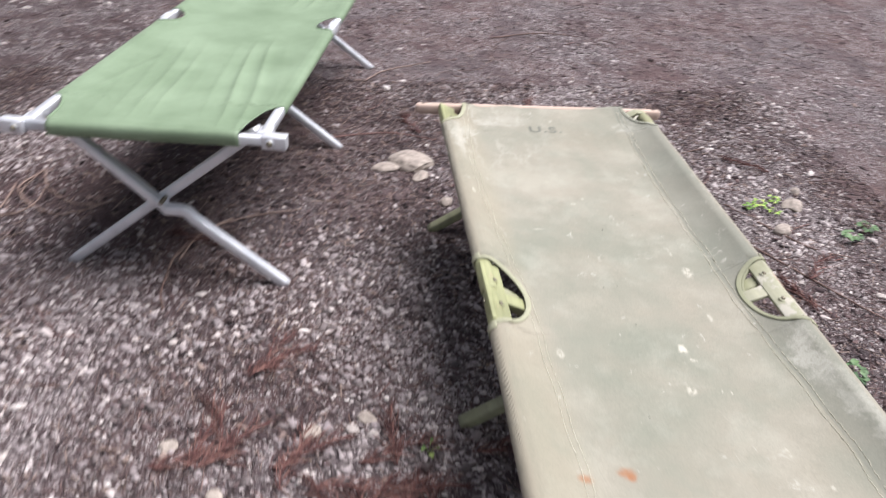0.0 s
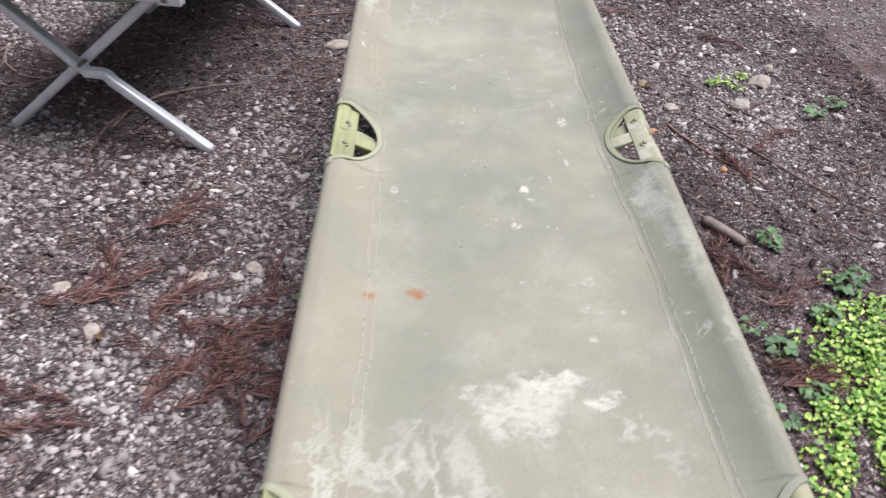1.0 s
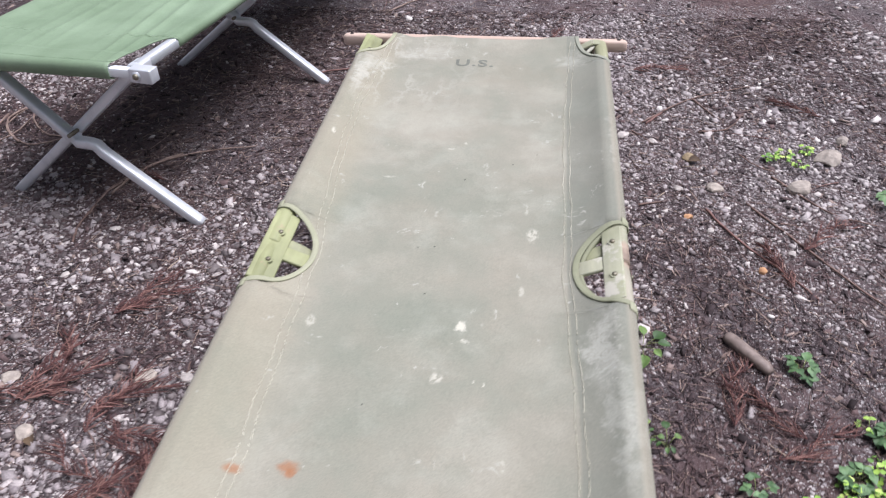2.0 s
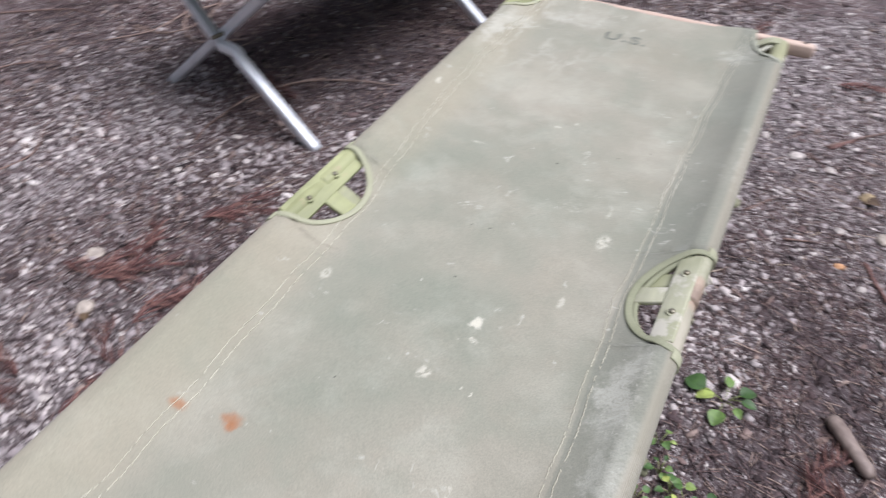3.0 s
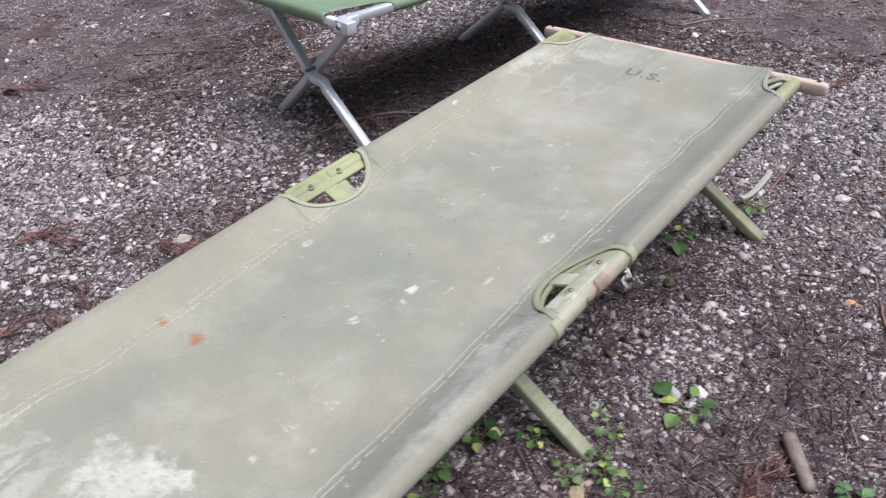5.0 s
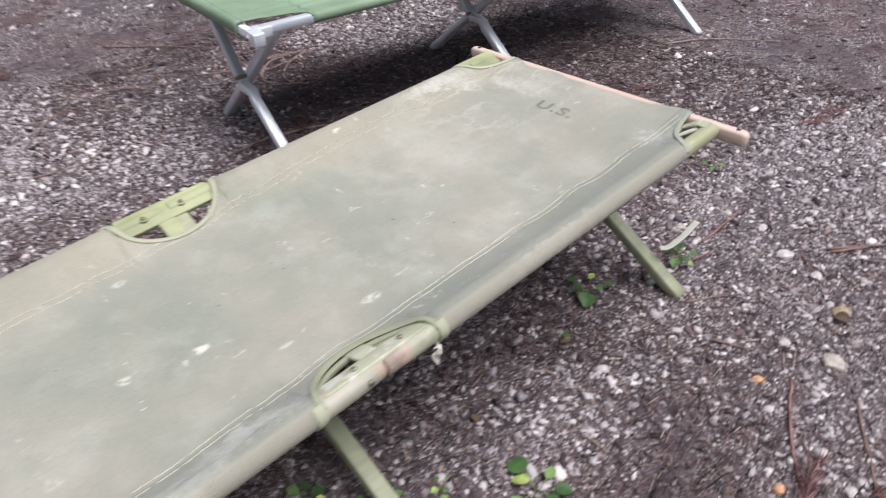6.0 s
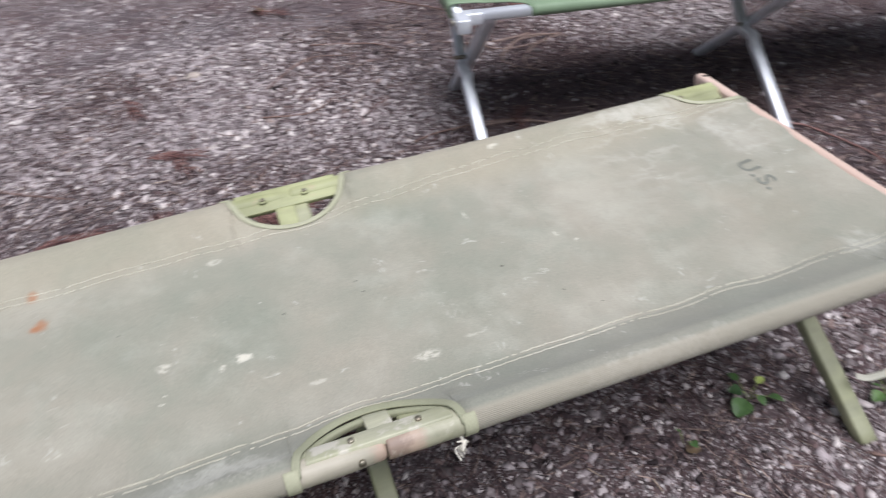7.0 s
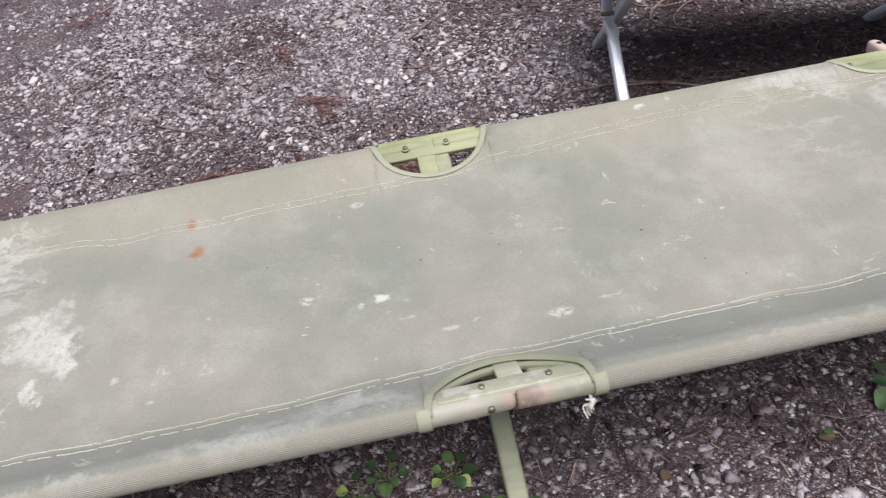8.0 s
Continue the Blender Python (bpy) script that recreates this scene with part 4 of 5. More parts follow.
bm = cloth(A_HALF, A_RAD, a_rail, a_sag, stations(A_LONG, ((-A_MID, A_MID), (A_CORNER, A_LONG), (-A_LONG, -A_CORNER)), 0.018), a_limit, a_lift, 130)
thicken(part("canvas", bm, GREEN, new_cot, "taut green canvas with slanting wrinkles"), 0.0016)
for end in (1, -1):
    prof = [(0.0, 0.0), (0.008, 0.001), (0.017, -0.003), (0.0215, -0.012), (0.0215, -0.034), (0.012, -0.041), (-0.012, -0.041)]
    bm, rows = bmesh.new(), []
    for i in range(41):
        s = 0.250 * (i / 20 - 1)
        p = a_at(s, end * A_LONG)
        p.z = (a_rail(1) + a_rail(-1)) / 2 + 0.012 * s / A_HALF + A_RAD
        rows.append([bm.verts.new((a_at(s, end * A_LONG) if k == 0 else p) + Vector((0, end * (a + 0.001 * math.sin(s * 60)), b - 0.0004))) for k, (a, b) in enumerate(prof)])
    for a, b in zip(rows, rows[1:]):
        for j in range(len(prof) - 1):
            bm.faces.new((a[j], a[j + 1], b[j + 1], b[j]))
    bmesh.ops.recalc_face_normals(bm, faces=bm.faces[:])
    thicken(part("hem", bm, GREEN, new_cot, "green canvas hem round the end bar"), 0.0016)
    zl, zr = a_rail(-1) - 0.004, a_rail(1) - 0.004
    part("end_bar", sweep([(-0.392, end * 1.014, zl), (0.366, end * 1.014, zr)], rounded(0.022, 0.026, 0.004)), ALU, new_cot)
    for side in (1, -1):
        z = a_rail(side) - 0.004
        br = part("corner_bracket", join(box((0.062, 0.034, 0.036), (side * 0.340, end * 1.018, z), bevel=0.003), box((0.036, 0.05, 0.03), (side * A_HALF, end * 0.985, z + 0.001), bevel=0.003)),
                  ALU, new_cot, "cast aluminium corner bracket")
        part("bolt", sweep([(side * 0.330, end * 1.034, z), (side * 0.330, end * 1.040, z), (side * 0.330, end * 1.043, z)], circle(0.008, 12), taper=[1, 1, 0.7]), BOLT, br, "steel bolt head")
        part("washer", sweep([(side * 0.330, end * 1.033, z), (side * 0.330, end * 1.0365, z)], circle(0.0125, 14)), ALU, br)
for side in (1, -1):
    for a, b in ((0.99, 0.003), (-0.003, -0.99)):
        part("rail", sweep([(side * A_HALF, a, a_rail(side)), (side * A_HALF, b, a_rail(side))], rounded(0.028, 0.029, 0.008)), ALU, new_cot)
    part("hinge", box((0.030, 0.07, 0.0315), (side * A_HALF, 0, a_rail(side)), bevel=0.003), ALU, new_cot, "aluminium rail hinge")
    for a, b in ((-A_MID, A_MID), (A_CORNER, A_LONG), (-A_LONG, -A_CORNER)):
        ys = [min(max(a + (b - a) * (0.5 - 0.5 * math.cos(math.pi * i / 24)), a + 0.0003), b - 0.0003) for i in range(25)]
        part("binding", sweep([a_at(side * a_limit(y), y, 0.0005) for y in ys], rounded(0.007, 0.004, 0.0018)), GREEN, new_cot, "green bound edge")
for y in (-0.935, 0.0, 0.935):
    for side, dy in ((1, -0.013), (-1, 0.016)):
        fx = side * 0.326 + 0.010
        g = new_cot.matrix_world @ Vector((fx, y, 0))
        p, q = Vector((fx, y, float(lie(g.x, g.y)) - 0.003 - y * math.sin(radians(A_TILT)))), Vector((-side * 0.276, y, a_rail(-side) - 0.014))
        if side > 0:      # the front leg has a level jog where the two cross
            c = p.lerp(q, 0.5)
            a, d = c + Vector((0.022, -0.020, 0.0)), c + Vector((-0.022, -0.020, 0.0))
            line = [p, p.lerp(a, 0.04), p.lerp(a, 0.90), a + Vector((0.010, 0.006, -0.007)), a, d, d + Vector((-0.010, 0.006, 0.007)), d.lerp(q, 0.10), d.lerp(q, 0.96), q]
        else:
            line = [p + Vector((0, 0.014, 0)), p.lerp(q, 0.04) + Vector((0, 0.014, 0)), p.lerp(q, 0.5) + Vector((0, 0.014, 0)), p.lerp(q, 0.96) + Vector((0, 0.010, 0)), q]
        n = len(line)
        part("leg", sweep(line, rounded(0.033, 0.028, 0.006), taper=[0.93] + [1] * (n - 2) + [0.95]), ALU, new_cot)
    part("pivot_bolt", sweep([(0, y - 0.042, 0.235), (0, y + 0.036, 0.235)], circle(0.006)), BOLT, new_cot, "steel pivot bolt")


# ---- stones, twigs and plants ----
def ground_z(x, y):
    return float(lie(np.float64(x), np.float64(y)))


def stone(x, y, size, seed, name="stone", label="pale grey stone half sunk in the soil", material=None):
    bm = lumpy(size, (0, 0, 0), seed, sub=2 if max(size) < 0.03 else 3)
    ob = part(name, bm, material or ROCK, None, label, smooth=False)
    ob.matrix_world = pose(x, y, ground_z(x, y) + size[2] * 0.35, 0, 0, seed * 47 % 360)
    return tagged(ob, category="stone", group="stones on the ground")


ORANGE = make_pieces("orange_stone", [(0.0, rgb("b98a62")), (1.0, rgb("c79c74"))], 0.7, 60, 0.4, 0.4)
WHITE = make_pieces("white_stone", [(0.0, rgb("a19a96")), (1.0, rgb("bcb5b0"))], 0.7, 60, 0.4, 0.4)
for x, y, size, seed in ((1.075, 1.12, (0.055, 0.04, 0.022), 1), (1.152, 1.246, (0.03, 0.022, 0.014), 2), (-0.375, 1.435, (0.10, 0.085, 0.032), 3), (-0.475, 1.385, (0.06, 0.035, 0.018), 4),
                         (-0.345, 1.31, (0.042, 0.03, 0.02), 5), (-0.267, 1.12, (0.03, 0.025, 0.02), 6)):
    stone(x, y, size, seed, "rock", "flat weathered tan rock lying on the soil")
for i, (x, y, r) in enumerate(((0.449, 1.247, 0.022), (0.543, 1.217, 0.017), (0.519, 0.703, 0.010), (-1.422, -0.123, 0.016), (-1.379, -0.019, 0.016), (-2.014, -0.517, 0.018), (-1.461, -1.10, 0.015),
                               (-0.849, -0.35, 0.014), (-0.784, -0.372, 0.013), (-0.92, 0.105, 0.014), (-0.608, 0.034, 0.018), (-0.56, 0.02, 0.015), (0.66, 0.72, 0.012), (0.86, 0.63, 0.014), (1.1, 0.56, 0.016))):
    stone(x, y, (r * 1.15, r * 0.85, r * 0.55), 20 + i, label="pale whitish pebble on the gravel", material=WHITE)
for i, (x, y, r) in enumerate(((-1.028, -0.003, 0.022), (-0.702, 0.022, 0.024), (-0.903, -0.155, 0.022), (0.703, 0.935, 0.024), (0.95, 0.95, 0.035))):
    stone(x, y, (r * 1.2, r, r * 0.6), 50 + i, label="dull tan stone sunk in the gravel")
OCHRE = make_pieces("ochre_stone", [(0.0, rgb("84765f")), (1.0, rgb("9b8b6e"))], 0.75, 60, 0.4, 0.4)
for i, (x, y, r, m) in enumerate(((0.645, 1.105, 0.026, OCHRE), (0.595, 0.93, 0.017, WHITE), (0.188, 1.171, 0.015, ROCK), (0.246, 1.315, 0.016, ROCK), (0.35, 1.32, 0.016, WHITE), (0.447, 1.048, 0.012, WHITE),
                                  (0.606, 0.781, 0.014, ORANGE), (0.424, 1.432, 0.015, WHITE), (0.365, -0.077, 0.022, OCHRE), (-0.949, 0.08, 0.014, WHITE), (-1.04, 0.565, 0.016, WHITE),
                                  (-1.078, 0.351, 0.014, WHITE), (-2.007, -0.135, 0.03, ROCK), (-0.57, 0.07, 0.024, ROCK))):
    stone(x, y, (r * 1.15, r * 0.85, r * 0.5), 90 + i, label={OCHRE: "ochre stone bedded in the gravel", ORANGE: "small orange-tan pebble on the gravel", WHITE: "pale whitish pebble on the gravel"}.get(m, "dull grey-tan stone sunk in the gravel"), material=m)
stone(0.765, 0.542, (0.014, 0.012, 0.011), 70, label="smooth orange pebble on dark soil", material=ORANGE)


def twig(points, r, label, material=TWIG, name="twig", lift=0.004):
    line = smooth_line([(x, y, ground_z(x, y) + lift) for x, y in points], 7)
    n = len(line)
    wob = random.Random(int(1e4 * abs(points[0][0])))
    line = [p + Vector((wob.gauss(0, r * 0.25), wob.gauss(0, r * 0.25), r * 0.5)) for p in line]
    ob = part(name, sweep(line, circle(r, 6), taper=[1 - 0.55 * i / (n - 1) for i in range(n)]), material, None, label)
    return tagged(ob, category="twig", group="fallen twigs")


REDTWIG = make_wood("red_twig_bark", "634440", "8e6b63", (1.0, 1.0, 1.0))
PALETWIG = make_wood("pale_twig", "8d7c6c", "c0ae9a", (1.0, 1.0, 1.0))
for p in (((-0.70, 1.60), (-0.658, 1.632), (-0.446, 1.682), (-0.26, 1.627)), ((0.265, 1.146), (0.267, 1.347)), ((0.28, 1.042), (0.308, 1.117)), ((0.543, 1.344), (0.60, 1.43)),
          ((0.66, 0.82), (0.689, 0.749), (0.749, 0.635), (0.824, 0.536), (0.88, 0.44)), ((0.53, 1.33), (0.62, 1.45))):
    twig(p, 0.0042, "thin reddish-brown fallen twig on the ground", REDTWIG)
for p in (((-1.692, 1.288), (-1.65, 1.18), (-1.59, 1.109), (-1.53, 1.065), (-1.465, 1.058), (-1.40, 1.09)), ((-1.85, 1.0), (-1.78, 0.991), (-1.70, 0.99), (-1.654, 1.06), (-1.654, 1.173)), ((-1.60, 1.0), (-1.70, 1.09), (-1.724, 1.163), (-1.709, 1.262)), ((-1.76, 1.20), (-1.758, 0.997), (-1.86, 0.86)),
          ((-1.70, 1.30), (-1.735, 1.15), (-1.56, 0.99), (-1.40, 1.09)), ((-1.00, 0.98), (-1.062, 0.914), (-1.146, 0.743), (-1.149, 0.626)), ((-1.133, 0.73), (-1.082, 0.889), (-0.94, 1.0), (-0.78, 1.06)),
          ((-0.55, 2.26), (-0.437, 2.427), (-0.20, 2.57))):
    twig(p, 0.0042, "curved brown root end lying on the ground", ROOT)
for p in (((0.52, 1.34), (0.70, 1.514), (0.93, 1.64)), ((0.71, 1.52), (0.76, 1.42), (0.77, 1.40)), ((0.88, 1.01), (1.001, 0.829), (1.12, 0.77)), ((0.70, 1.28), (0.80, 1.31), (0.87, 1.42)),
          ((-1.534, -0.9), (-1.402, -0.751), (-1.283, -0.558)), ((-1.766, 0.117), (-1.916, 0.246), (-1.97, 0.344), (-1.933, 0.473)), ((-1.131, 0.49), (-1.154, 0.587), (-1.143, 0.77), (-1.068, 0.912), (-0.95, 1.0)), ((0.362, 0.898), (0.424, 0.998)), ((0.468, 0.829), (0.541, 0.849)), ((0.70, -0.37), (0.788, -0.308), (0.86, -0.31)), ((0.72, -0.40), (0.826, -0.366), (0.93, -0.37)), ((-1.55, 0.06), (-1.50, 0.22), (-1.58, 0.34)), ((-2.1, 0.35), (-2.0, 0.6), (-1.85, 0.68)),
          ((0.78, 0.86), (0.92, 0.62), (1.05, 0.42), (1.22, 0.28)), ((-2.5, 0.75), (-2.2, 0.98), (-2.05, 1.0)), ((-2.7, 0.2), (-2.45, 0.33)), ((0.2, 3.0), (0.5, 3.15), (0.75, 3.1))):
    twig(p, 0.0036, "brown fallen twig among needles and gravel")
prng = random.Random(8)
for x, y in ((-1.27, -0.33), (0.33, 0.62), (0.47, 0.72), (0.25, 0.50), (0.55, 0.90), (-0.70, -0.06), (-0.81, 0.40), (0.18, 0.40), (0.62, 1.05), (-1.5, 0.4), (-1.1, 0.3), (-0.62, 0.95), (0.92, 0.2), (0.70, -0.05)):
    a, ln = prng.uniform(0, 6.28), prng.uniform(0.025, 0.06)
    twig(((x, y), (x + ln * math.cos(a), y + ln * math.sin(a))), 0.0016, "short pale splinter of wood on the ground", PALETWIG, "splinter")
trng = random.Random(31)
for x0, x1, y0, y1, n in ((0.45, 1.35, 0.1, 1.7, 22), (-1.0, -0.45, -0.4, 0.9, 10), (-2.6, -1.0, -0.6, 1.2, 16), (-0.6, 1.2, 1.8, 3.4, 14)):
    for i in range(n):
        x, y, a, ln = trng.uniform(x0, x1), trng.uniform(y0, y1), trng.uniform(0, 6.28), trng.uniform(0.05, 0.15)
        bend = trng.uniform(-0.4, 0.4)
        mid = (x + 0.5 * ln * math.cos(a), y + 0.5 * ln * math.sin(a))
        twig(((x, y), mid, (mid[0] + 0.5 * ln * math.cos(a + bend), mid[1] + 0.5 * ln * math.sin(a + bend))), trng.uniform(0.0013, 0.0024), "thin dry conifer twig lying on the gravel", trng.choice((REDTWIG, TWIG, TWIG)), lift=0.006)
LOGWOOD = make_wood("grey_wood", "675952", "91827a", (1.0, 1.0, 1.0))
line = [(x, y, ground_z(x, y) + 0.011) for x, y in ((0.630, 0.285), (0.636, 0.277), (0.655, 0.250), (0.680, 0.216), (0.704, 0.184), (0.710, 0.176))]
log = part("stick", sweep(line, [(0.016, 0.002), (0.012, 0.011), (0.001, 0.015), (-0.011, 0.012), (-0.016, 0.001), (-0.010, -0.012), (0.010, -0.012)], taper=[0.75, 0.98, 1.04, 0.98, 0.9, 0.6]), LOGWOOD, None, "short weathered stick of greyish tan wood")
tagged(log, category="stick", group="fallen twigs")


def spray_mesh(seed):
    """A dead conifer spray: a bent stalk with many drooping red needles."""
    r = random.Random(seed)
    bms = []
    stalk = smooth_line([(-0.085, 0, 0.004), (-0.03, r.uniform(-0.02, 0.02), 0.009), (0.03, r.uniform(-0.02, 0.02), 0.011), (0.09, r.uniform(-0.03, 0.03), 0.006)], 6)
    n = len(stalk)
    bms.append(sweep(stalk, circle(0.0016, 4), taper=[1 - 0.6 * i / n for i in range(n)]))
    for i in range(64):
        p = stalk[r.randrange(n)]
        side, ln = r.choice((-1, 1)), r.uniform(0.03, 0.075)
        a = side * r.uniform(0.25, 0.75)
        q = [p, p + Vector((ln * 0.5 * math.cos(a), ln * 0.5 * math.sin(a), r.uniform(0.0, 0.010))), p + Vector((ln * math.cos(a * 0.7), ln * math.sin(a * 0.7), r.uniform(-0.006, 0.004)))]
        bms.append(sweep(q, circle(r.uniform(0.0008, 0.0014), 3), taper=[1, 0.9, 0.4], cap=False))
    return join(*bms)


sprays = []
for seed in range(4):
    ob = part("needle_spray", spray_mesh(40 + seed), REDNEEDLE, None, "dead reddish-brown conifer spray lying on the gravel")
    sprays.append(tagged(ob, category="dead spray", group="dead sprays"))
spots = [(-0.657, -0.28, 20), (-0.958, 0.008, 80), (-0.518, -0.31, 5), (-0.64, -0.19, 140), (-0.955, -0.344, 170), (-0.722, -0.038, 35), (-0.75, -0.06, 80), (-0.826, 0.284, 60), (-0.514, -0.046, 20), (-0.52, 0.0, 100), (-1.369, -0.244, 30), (0.741, -0.293, 5), (0.76, -0.275, 170), (0.71, -0.28, 20), (-0.517, -0.20, 60), (-0.80, 0.27, 30), (0.746, -0.269, 170), (-0.44, -0.325, 10),
         (-0.92, 0.05, 120), (-0.60, -0.33, 40), (-0.72, -0.24, 155), (-0.943, -0.418, 15), (-1.042, -0.582, 100), (-2.55, 0.25, 50), (-1.074, 0.84, 160), (-1.412, -0.255, 75), (-1.818, -0.363, 20),
         (-2.5, -1.2, 130), (-0.44, -0.25, 90), (0.80, 0.55, 110), (0.68, 0.05, 140), (0.75, -0.02, 30), (0.62, 0.10, 80), (-2.05, 1.3, 35), (-0.10, 0.05, 100), (-0.25, -0.02, 20),
         (0.95, 0.70, 45), (1.05, 1.45, 150), (0.6, 1.75, 10), (0.2, 2.0, 70), (-0.35, 1.75, 110), (-0.15, 1.25, 15),
         (-0.60, -0.25, 95), (-0.56, -0.17, 30), (-0.50, -0.27, 150), (-0.47, -0.15, 15), (-0.69, -0.31, 70), (-0.55, -0.36, 120), (-0.98, -0.05, 10), (-0.90, -0.01, 50),
         (-0.62, -0.14, 10), (-0.46, -0.40, 60)]
for i, (x, y, turn) in enumerate(spots):
    k = i % 4
    m = pose(x, y, ground_z(x, y) + 0.007, 0, 0, turn)
    if i < 4:
        sprays[i].matrix_world = m
    else:
        copy_thing(sprays[k], m)


def leaf_mesh(name, long, wide, material, cup=0.12, lobes=0):
    """One leaf with a folded midrib, its stalk end at the origin and its tip along x."""
    bm, rows, n = bmesh.new(), [], 7
    for i in range(n + 1):
        t = i / n
        w = wide * math.sin(math.pi * min(1, t ** 0.8 * 0.97 + 0.02)) ** 0.75 * (1 + 0.10 * lobes * math.sin(t * 34))
        z = long * (0.22 * t - 0.32 * t * t)
        rows.append([bm.verts.new((long * t, s * w, z + abs(s) * w * cup * 2 - (0.06 * wide if s == 0 else 0))) for s in (-1, -0.5, 0, 0.5, 1)])
    for a, b in zip(rows, rows[1:]):
        for j in range(4):
            bm.faces.new((a[j], b[j], b[j + 1], a[j + 1]))
    me = bpy.data.meshes.new(name)
    bm.to_mesh(me)
    bm.free()
    me.materials.append(material)
    me.shade_smooth()
    return me


ROUND, OVAL, TOOTHED = leaf_mesh("round_leaf", 0.034, 0.0165, LEAF), leaf_mesh("oval_leaf", 0.026, 0.009, LEAF), leaf_mesh("toothed_leaf", 0.034, 0.0135, DULLLEAF, 0.1, 1)
SMALL = leaf_mesh("small_leaf", 0.017, 0.007, CLOVER)
STALK = make_wood("green_stalk", "6d7a45", "93a062", (1.0, 1.0, 1.0))


def weed(x, y, leaves, size, seed, label, meshes, spread_=0.03, high=0.035):
    """A low plant: thin stalks from one root, each with a leaf or three leaflets."""
    r = random.Random(seed)
    root = empty("weed", label, "weed", pose(x, y, ground_z(x, y)), "weeds")
    for i in range(leaves):
        a = 6.283 * i / leaves + r.uniform(-0.4, 0.4)
        rad, h = spread_ * r.uniform(0.35, 1.0), high * r.uniform(0.5, 1.1)
        tip = Vector((rad * math.cos(a), rad * math.sin(a), h))
        stalk = part("stalk", sweep([(0, 0, -0.003), tip * 0.5 + Vector((0, 0, h * 0.2)), tip], circle(0.0009, 4)), STALK, root)
        k = r.choice(meshes)
        for da in ((0,) if k in (ROUND, OVAL) else (-75, 0, 75)):
            leaf = new("leaf", k)
            leaf.parent = root
            leaf.matrix_basis = Matrix.Translation(tip) @ pose(0, 0, 0, r.uniform(-15, 15), r.uniform(-12, 18), math.degrees(a) + da + r.uniform(-12, 12)) @ Matrix.Diagonal((*([size * r.uniform(0.75, 1.15)] * 3), 1))
    return root


GREENWEED = "small bright green weed sprouting from dark soil"
for i, (x, y, n, s) in enumerate(((0.436, 0.243, 7, 1.6), (0.155, 0.784, 6, 1.5), (0.261, 1.035, 8, 1.0), (0.105, 1.488, 5, 0.7), (0.389, -0.015, 7, 0.7), (0.462, -0.043, 7, 0.7), (0.229, -0.022, 9, 0.7),
                                  (0.30, 0.119, 4, 0.55), (0.343, 0.085, 5, 0.7), (0.112, -0.203, 8, 0.95), (0.136, -0.084, 9, 0.95), (0.138, -0.26, 6, 0.8), (-0.43, -0.045, 5, 0.55), (0.42, -0.03, 5, 0.7),
                                  (0.36, 0.02, 5, 0.6), (0.25, 0.03, 6, 0.6), (0.20, 0.6, 2, 0.6), (0.335, -0.06, 6, 0.65))):
    weed(x, y, n, s * 0.76, 100 + i, GREENWEED, (ROUND, OVAL), 0.026 * s + 0.006, 0.03)
for i, (x, y, n, s) in enumerate(((0.781, 0.192, 5, 1.0), (0.667, -0.205, 6, 1.05), (0.82, -0.089, 6, 1.0), (0.905, 0.013, 6, 1.0), (0.96, 0.05, 4, 0.9), (1.184, 0.892, 5, 1.0), (1.28, 0.95, 5, 0.9), (0.62, -0.14, 4, 0.8),
                                  (0.60, -0.40, 5, 0.9), (0.70, -0.33, 5, 0.9), (1.02, -0.05, 5, 1.0), (0.56, -0.30, 4, 0.8))):
    weed(x, y, n, s * 0.74, 200 + i, "low dull green three-leaved bramble seedling on the soil", (TOOTHED,), 0.028, 0.028)
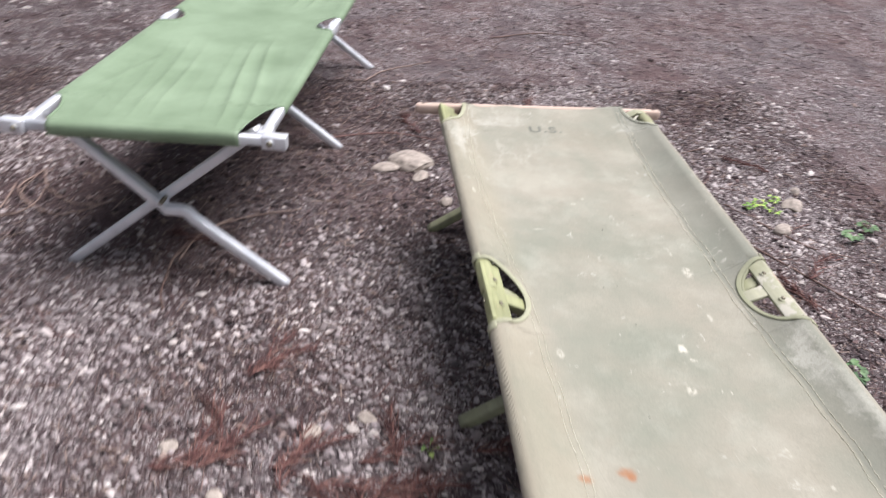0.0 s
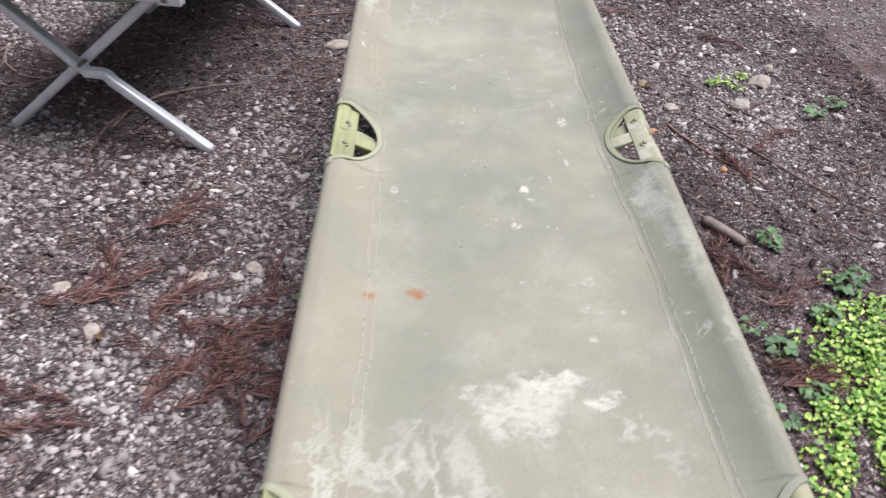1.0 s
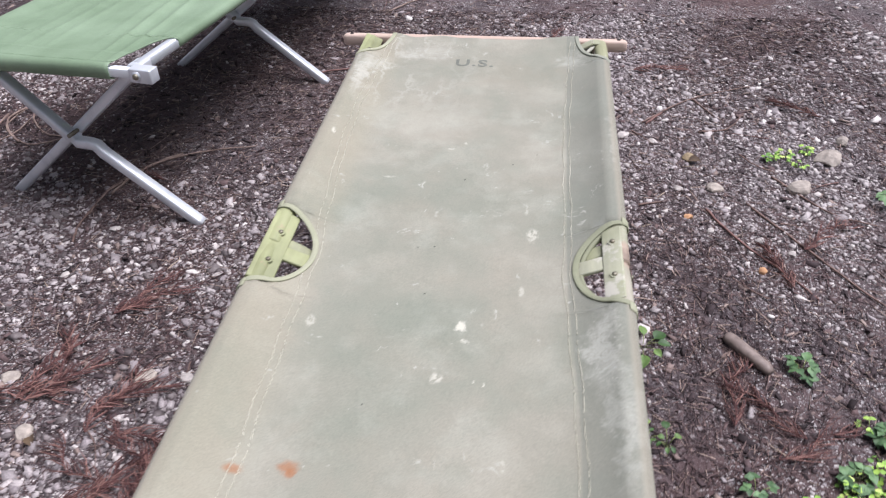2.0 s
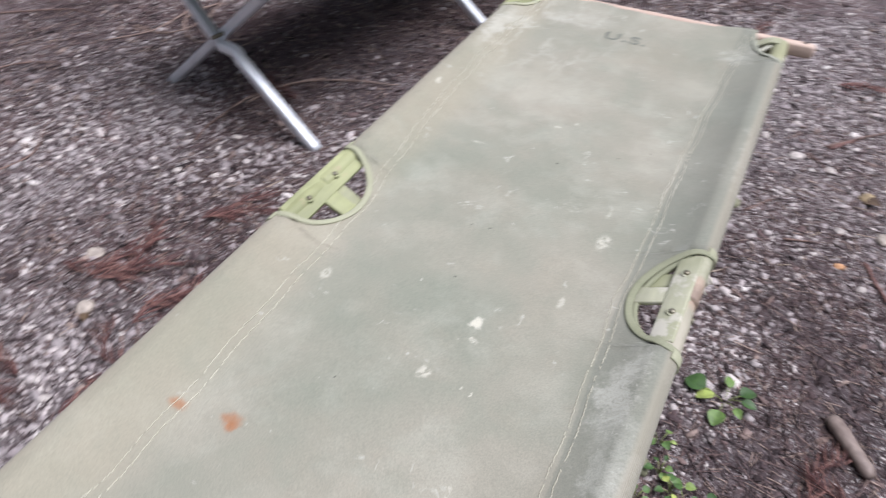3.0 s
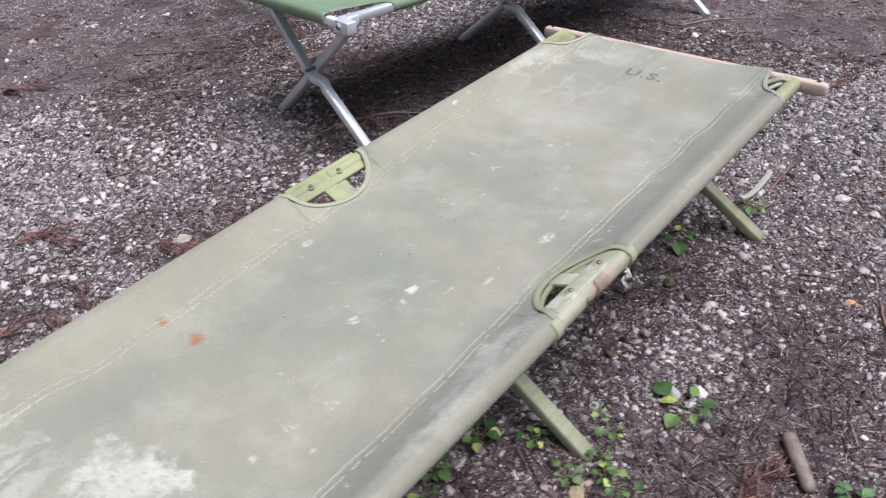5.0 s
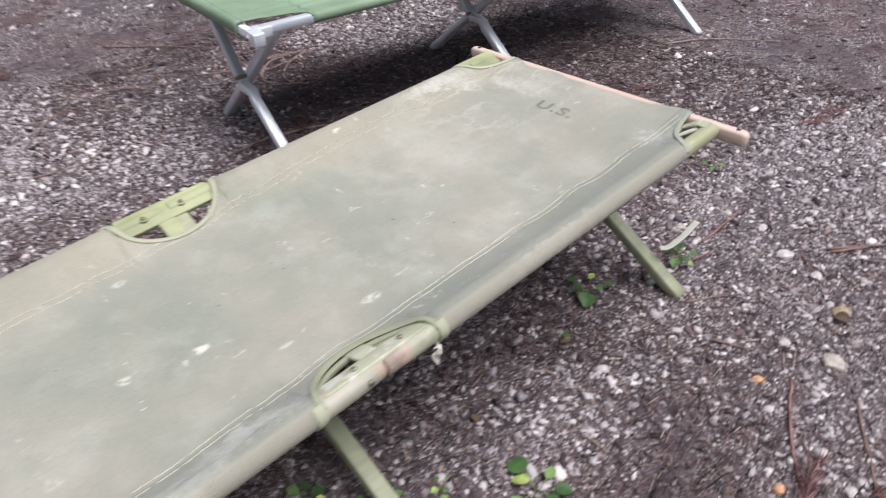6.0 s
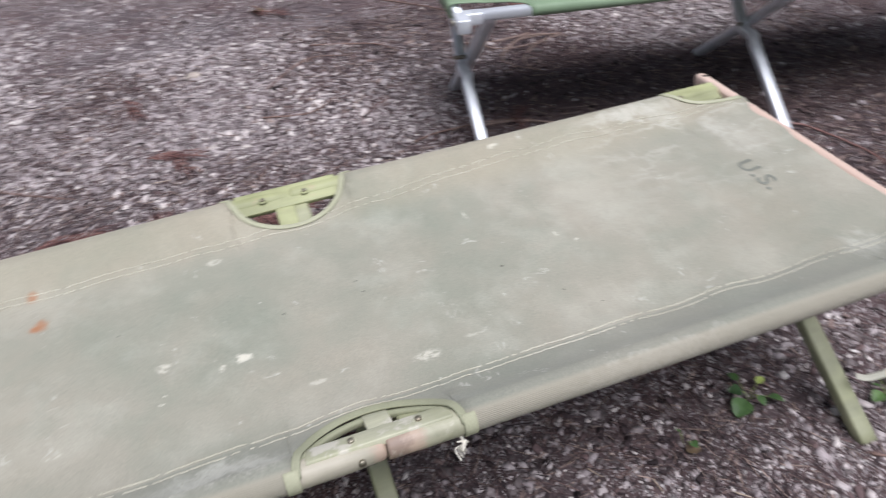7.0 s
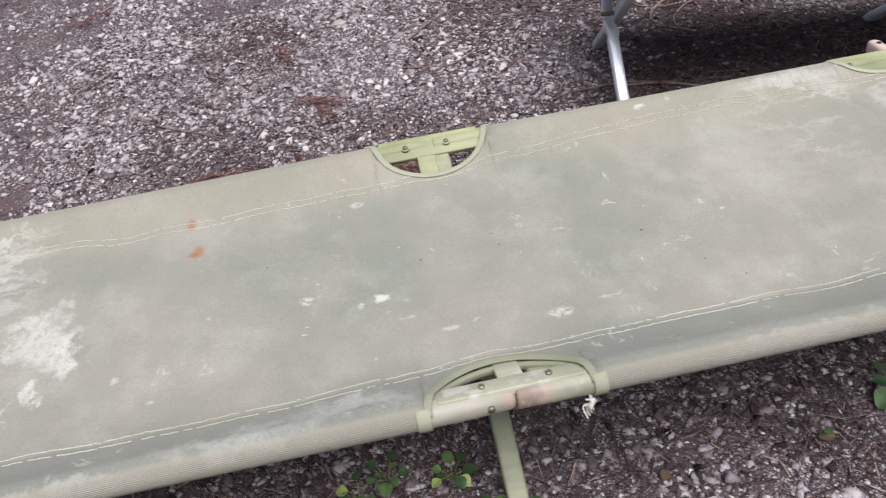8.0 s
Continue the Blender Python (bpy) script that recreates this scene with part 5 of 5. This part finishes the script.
for i, (x, y, n) in enumerate(((0.896, 1.109, 8), (0.94, 1.13, 8), (1.016, 1.158, 9), (0.97, 1.08, 7), (0.73, -0.17, 6), (0.88, 0.04, 5))):
    weed(x, y, n - 1, 0.72, 300 + i, "tiny yellow-green weed beside a rock", (SMALL,), 0.026, 0.022)

# a dense mat of clover at the path's edge
crng = np.random.RandomState(21)
x, y = crng.uniform(0.50, 1.75, 36000), crng.uniform(-1.5, 0.15, 36000)
edge = (x - 0.58) * 0.9 - (y + 0.42) * 0.75 + 0.10 * field(x, y, 6, 9.0)
edge = np.minimum(edge, 0.75 - np.hypot((x - 1.05) / 0.9, y + 0.65) + 0.12 * field(x, y, 9, 6.0))
keep = (crng.rand(36000) < np.clip(edge * 3.4 + 0.05, 0, 0.85)) & (field(x, y, 7, 16.0) > -0.4)
cp = np.stack([x[keep], y[keep]], 1)
cp = np.repeat(cp, 3, 0) + crng.normal(0, 0.007, (len(cp) * 3, 2))
ang = np.arange(7) * 6.283 / 7
UNIT = np.concatenate([[[0, 0, -0.25]], np.stack([np.cos(ang), 0.82 * np.sin(ang), 0.12 * np.cos(2 * ang)], 1)])
FAN = np.array([[0, 1 + i, 1 + (i + 1) % 7] for i in range(7)])
rad = crng.uniform(0.0034, 0.0074, len(cp))
clover = strew("clover_mat", crng, cp, UNIT, FAN, np.stack([rad, rad, rad], 1), 0.35, crng.uniform(0.8, 4.0, len(cp)), CLOVER, 0.06)
tagged(clover, "dense mat of bright green clover leaves", "clover", kind="stuff")

# a few dead leaves
for i, (x, y, s, m) in enumerate(((0.642, 1.08, 1.3, DRY), (0.219, 0.593, 1.0, DRY), (0.238, 0.285, 0.8, DRY), (-2.548, 0.237, 2.2, DRY), (-0.88, -0.164, 1.0, DRY))):
    me = leaf_mesh("dead_leaf", 0.03 * s, 0.012 * s, m, 0.3)
    ob = new("dead_leaf", me)
    ob.matrix_world = pose(x, y, ground_z(x, y) + 0.008, 8, -6, i * 77)
    tagged(ob, "curled brown dead leaf on the ground", "dead leaf", "dead leaves")
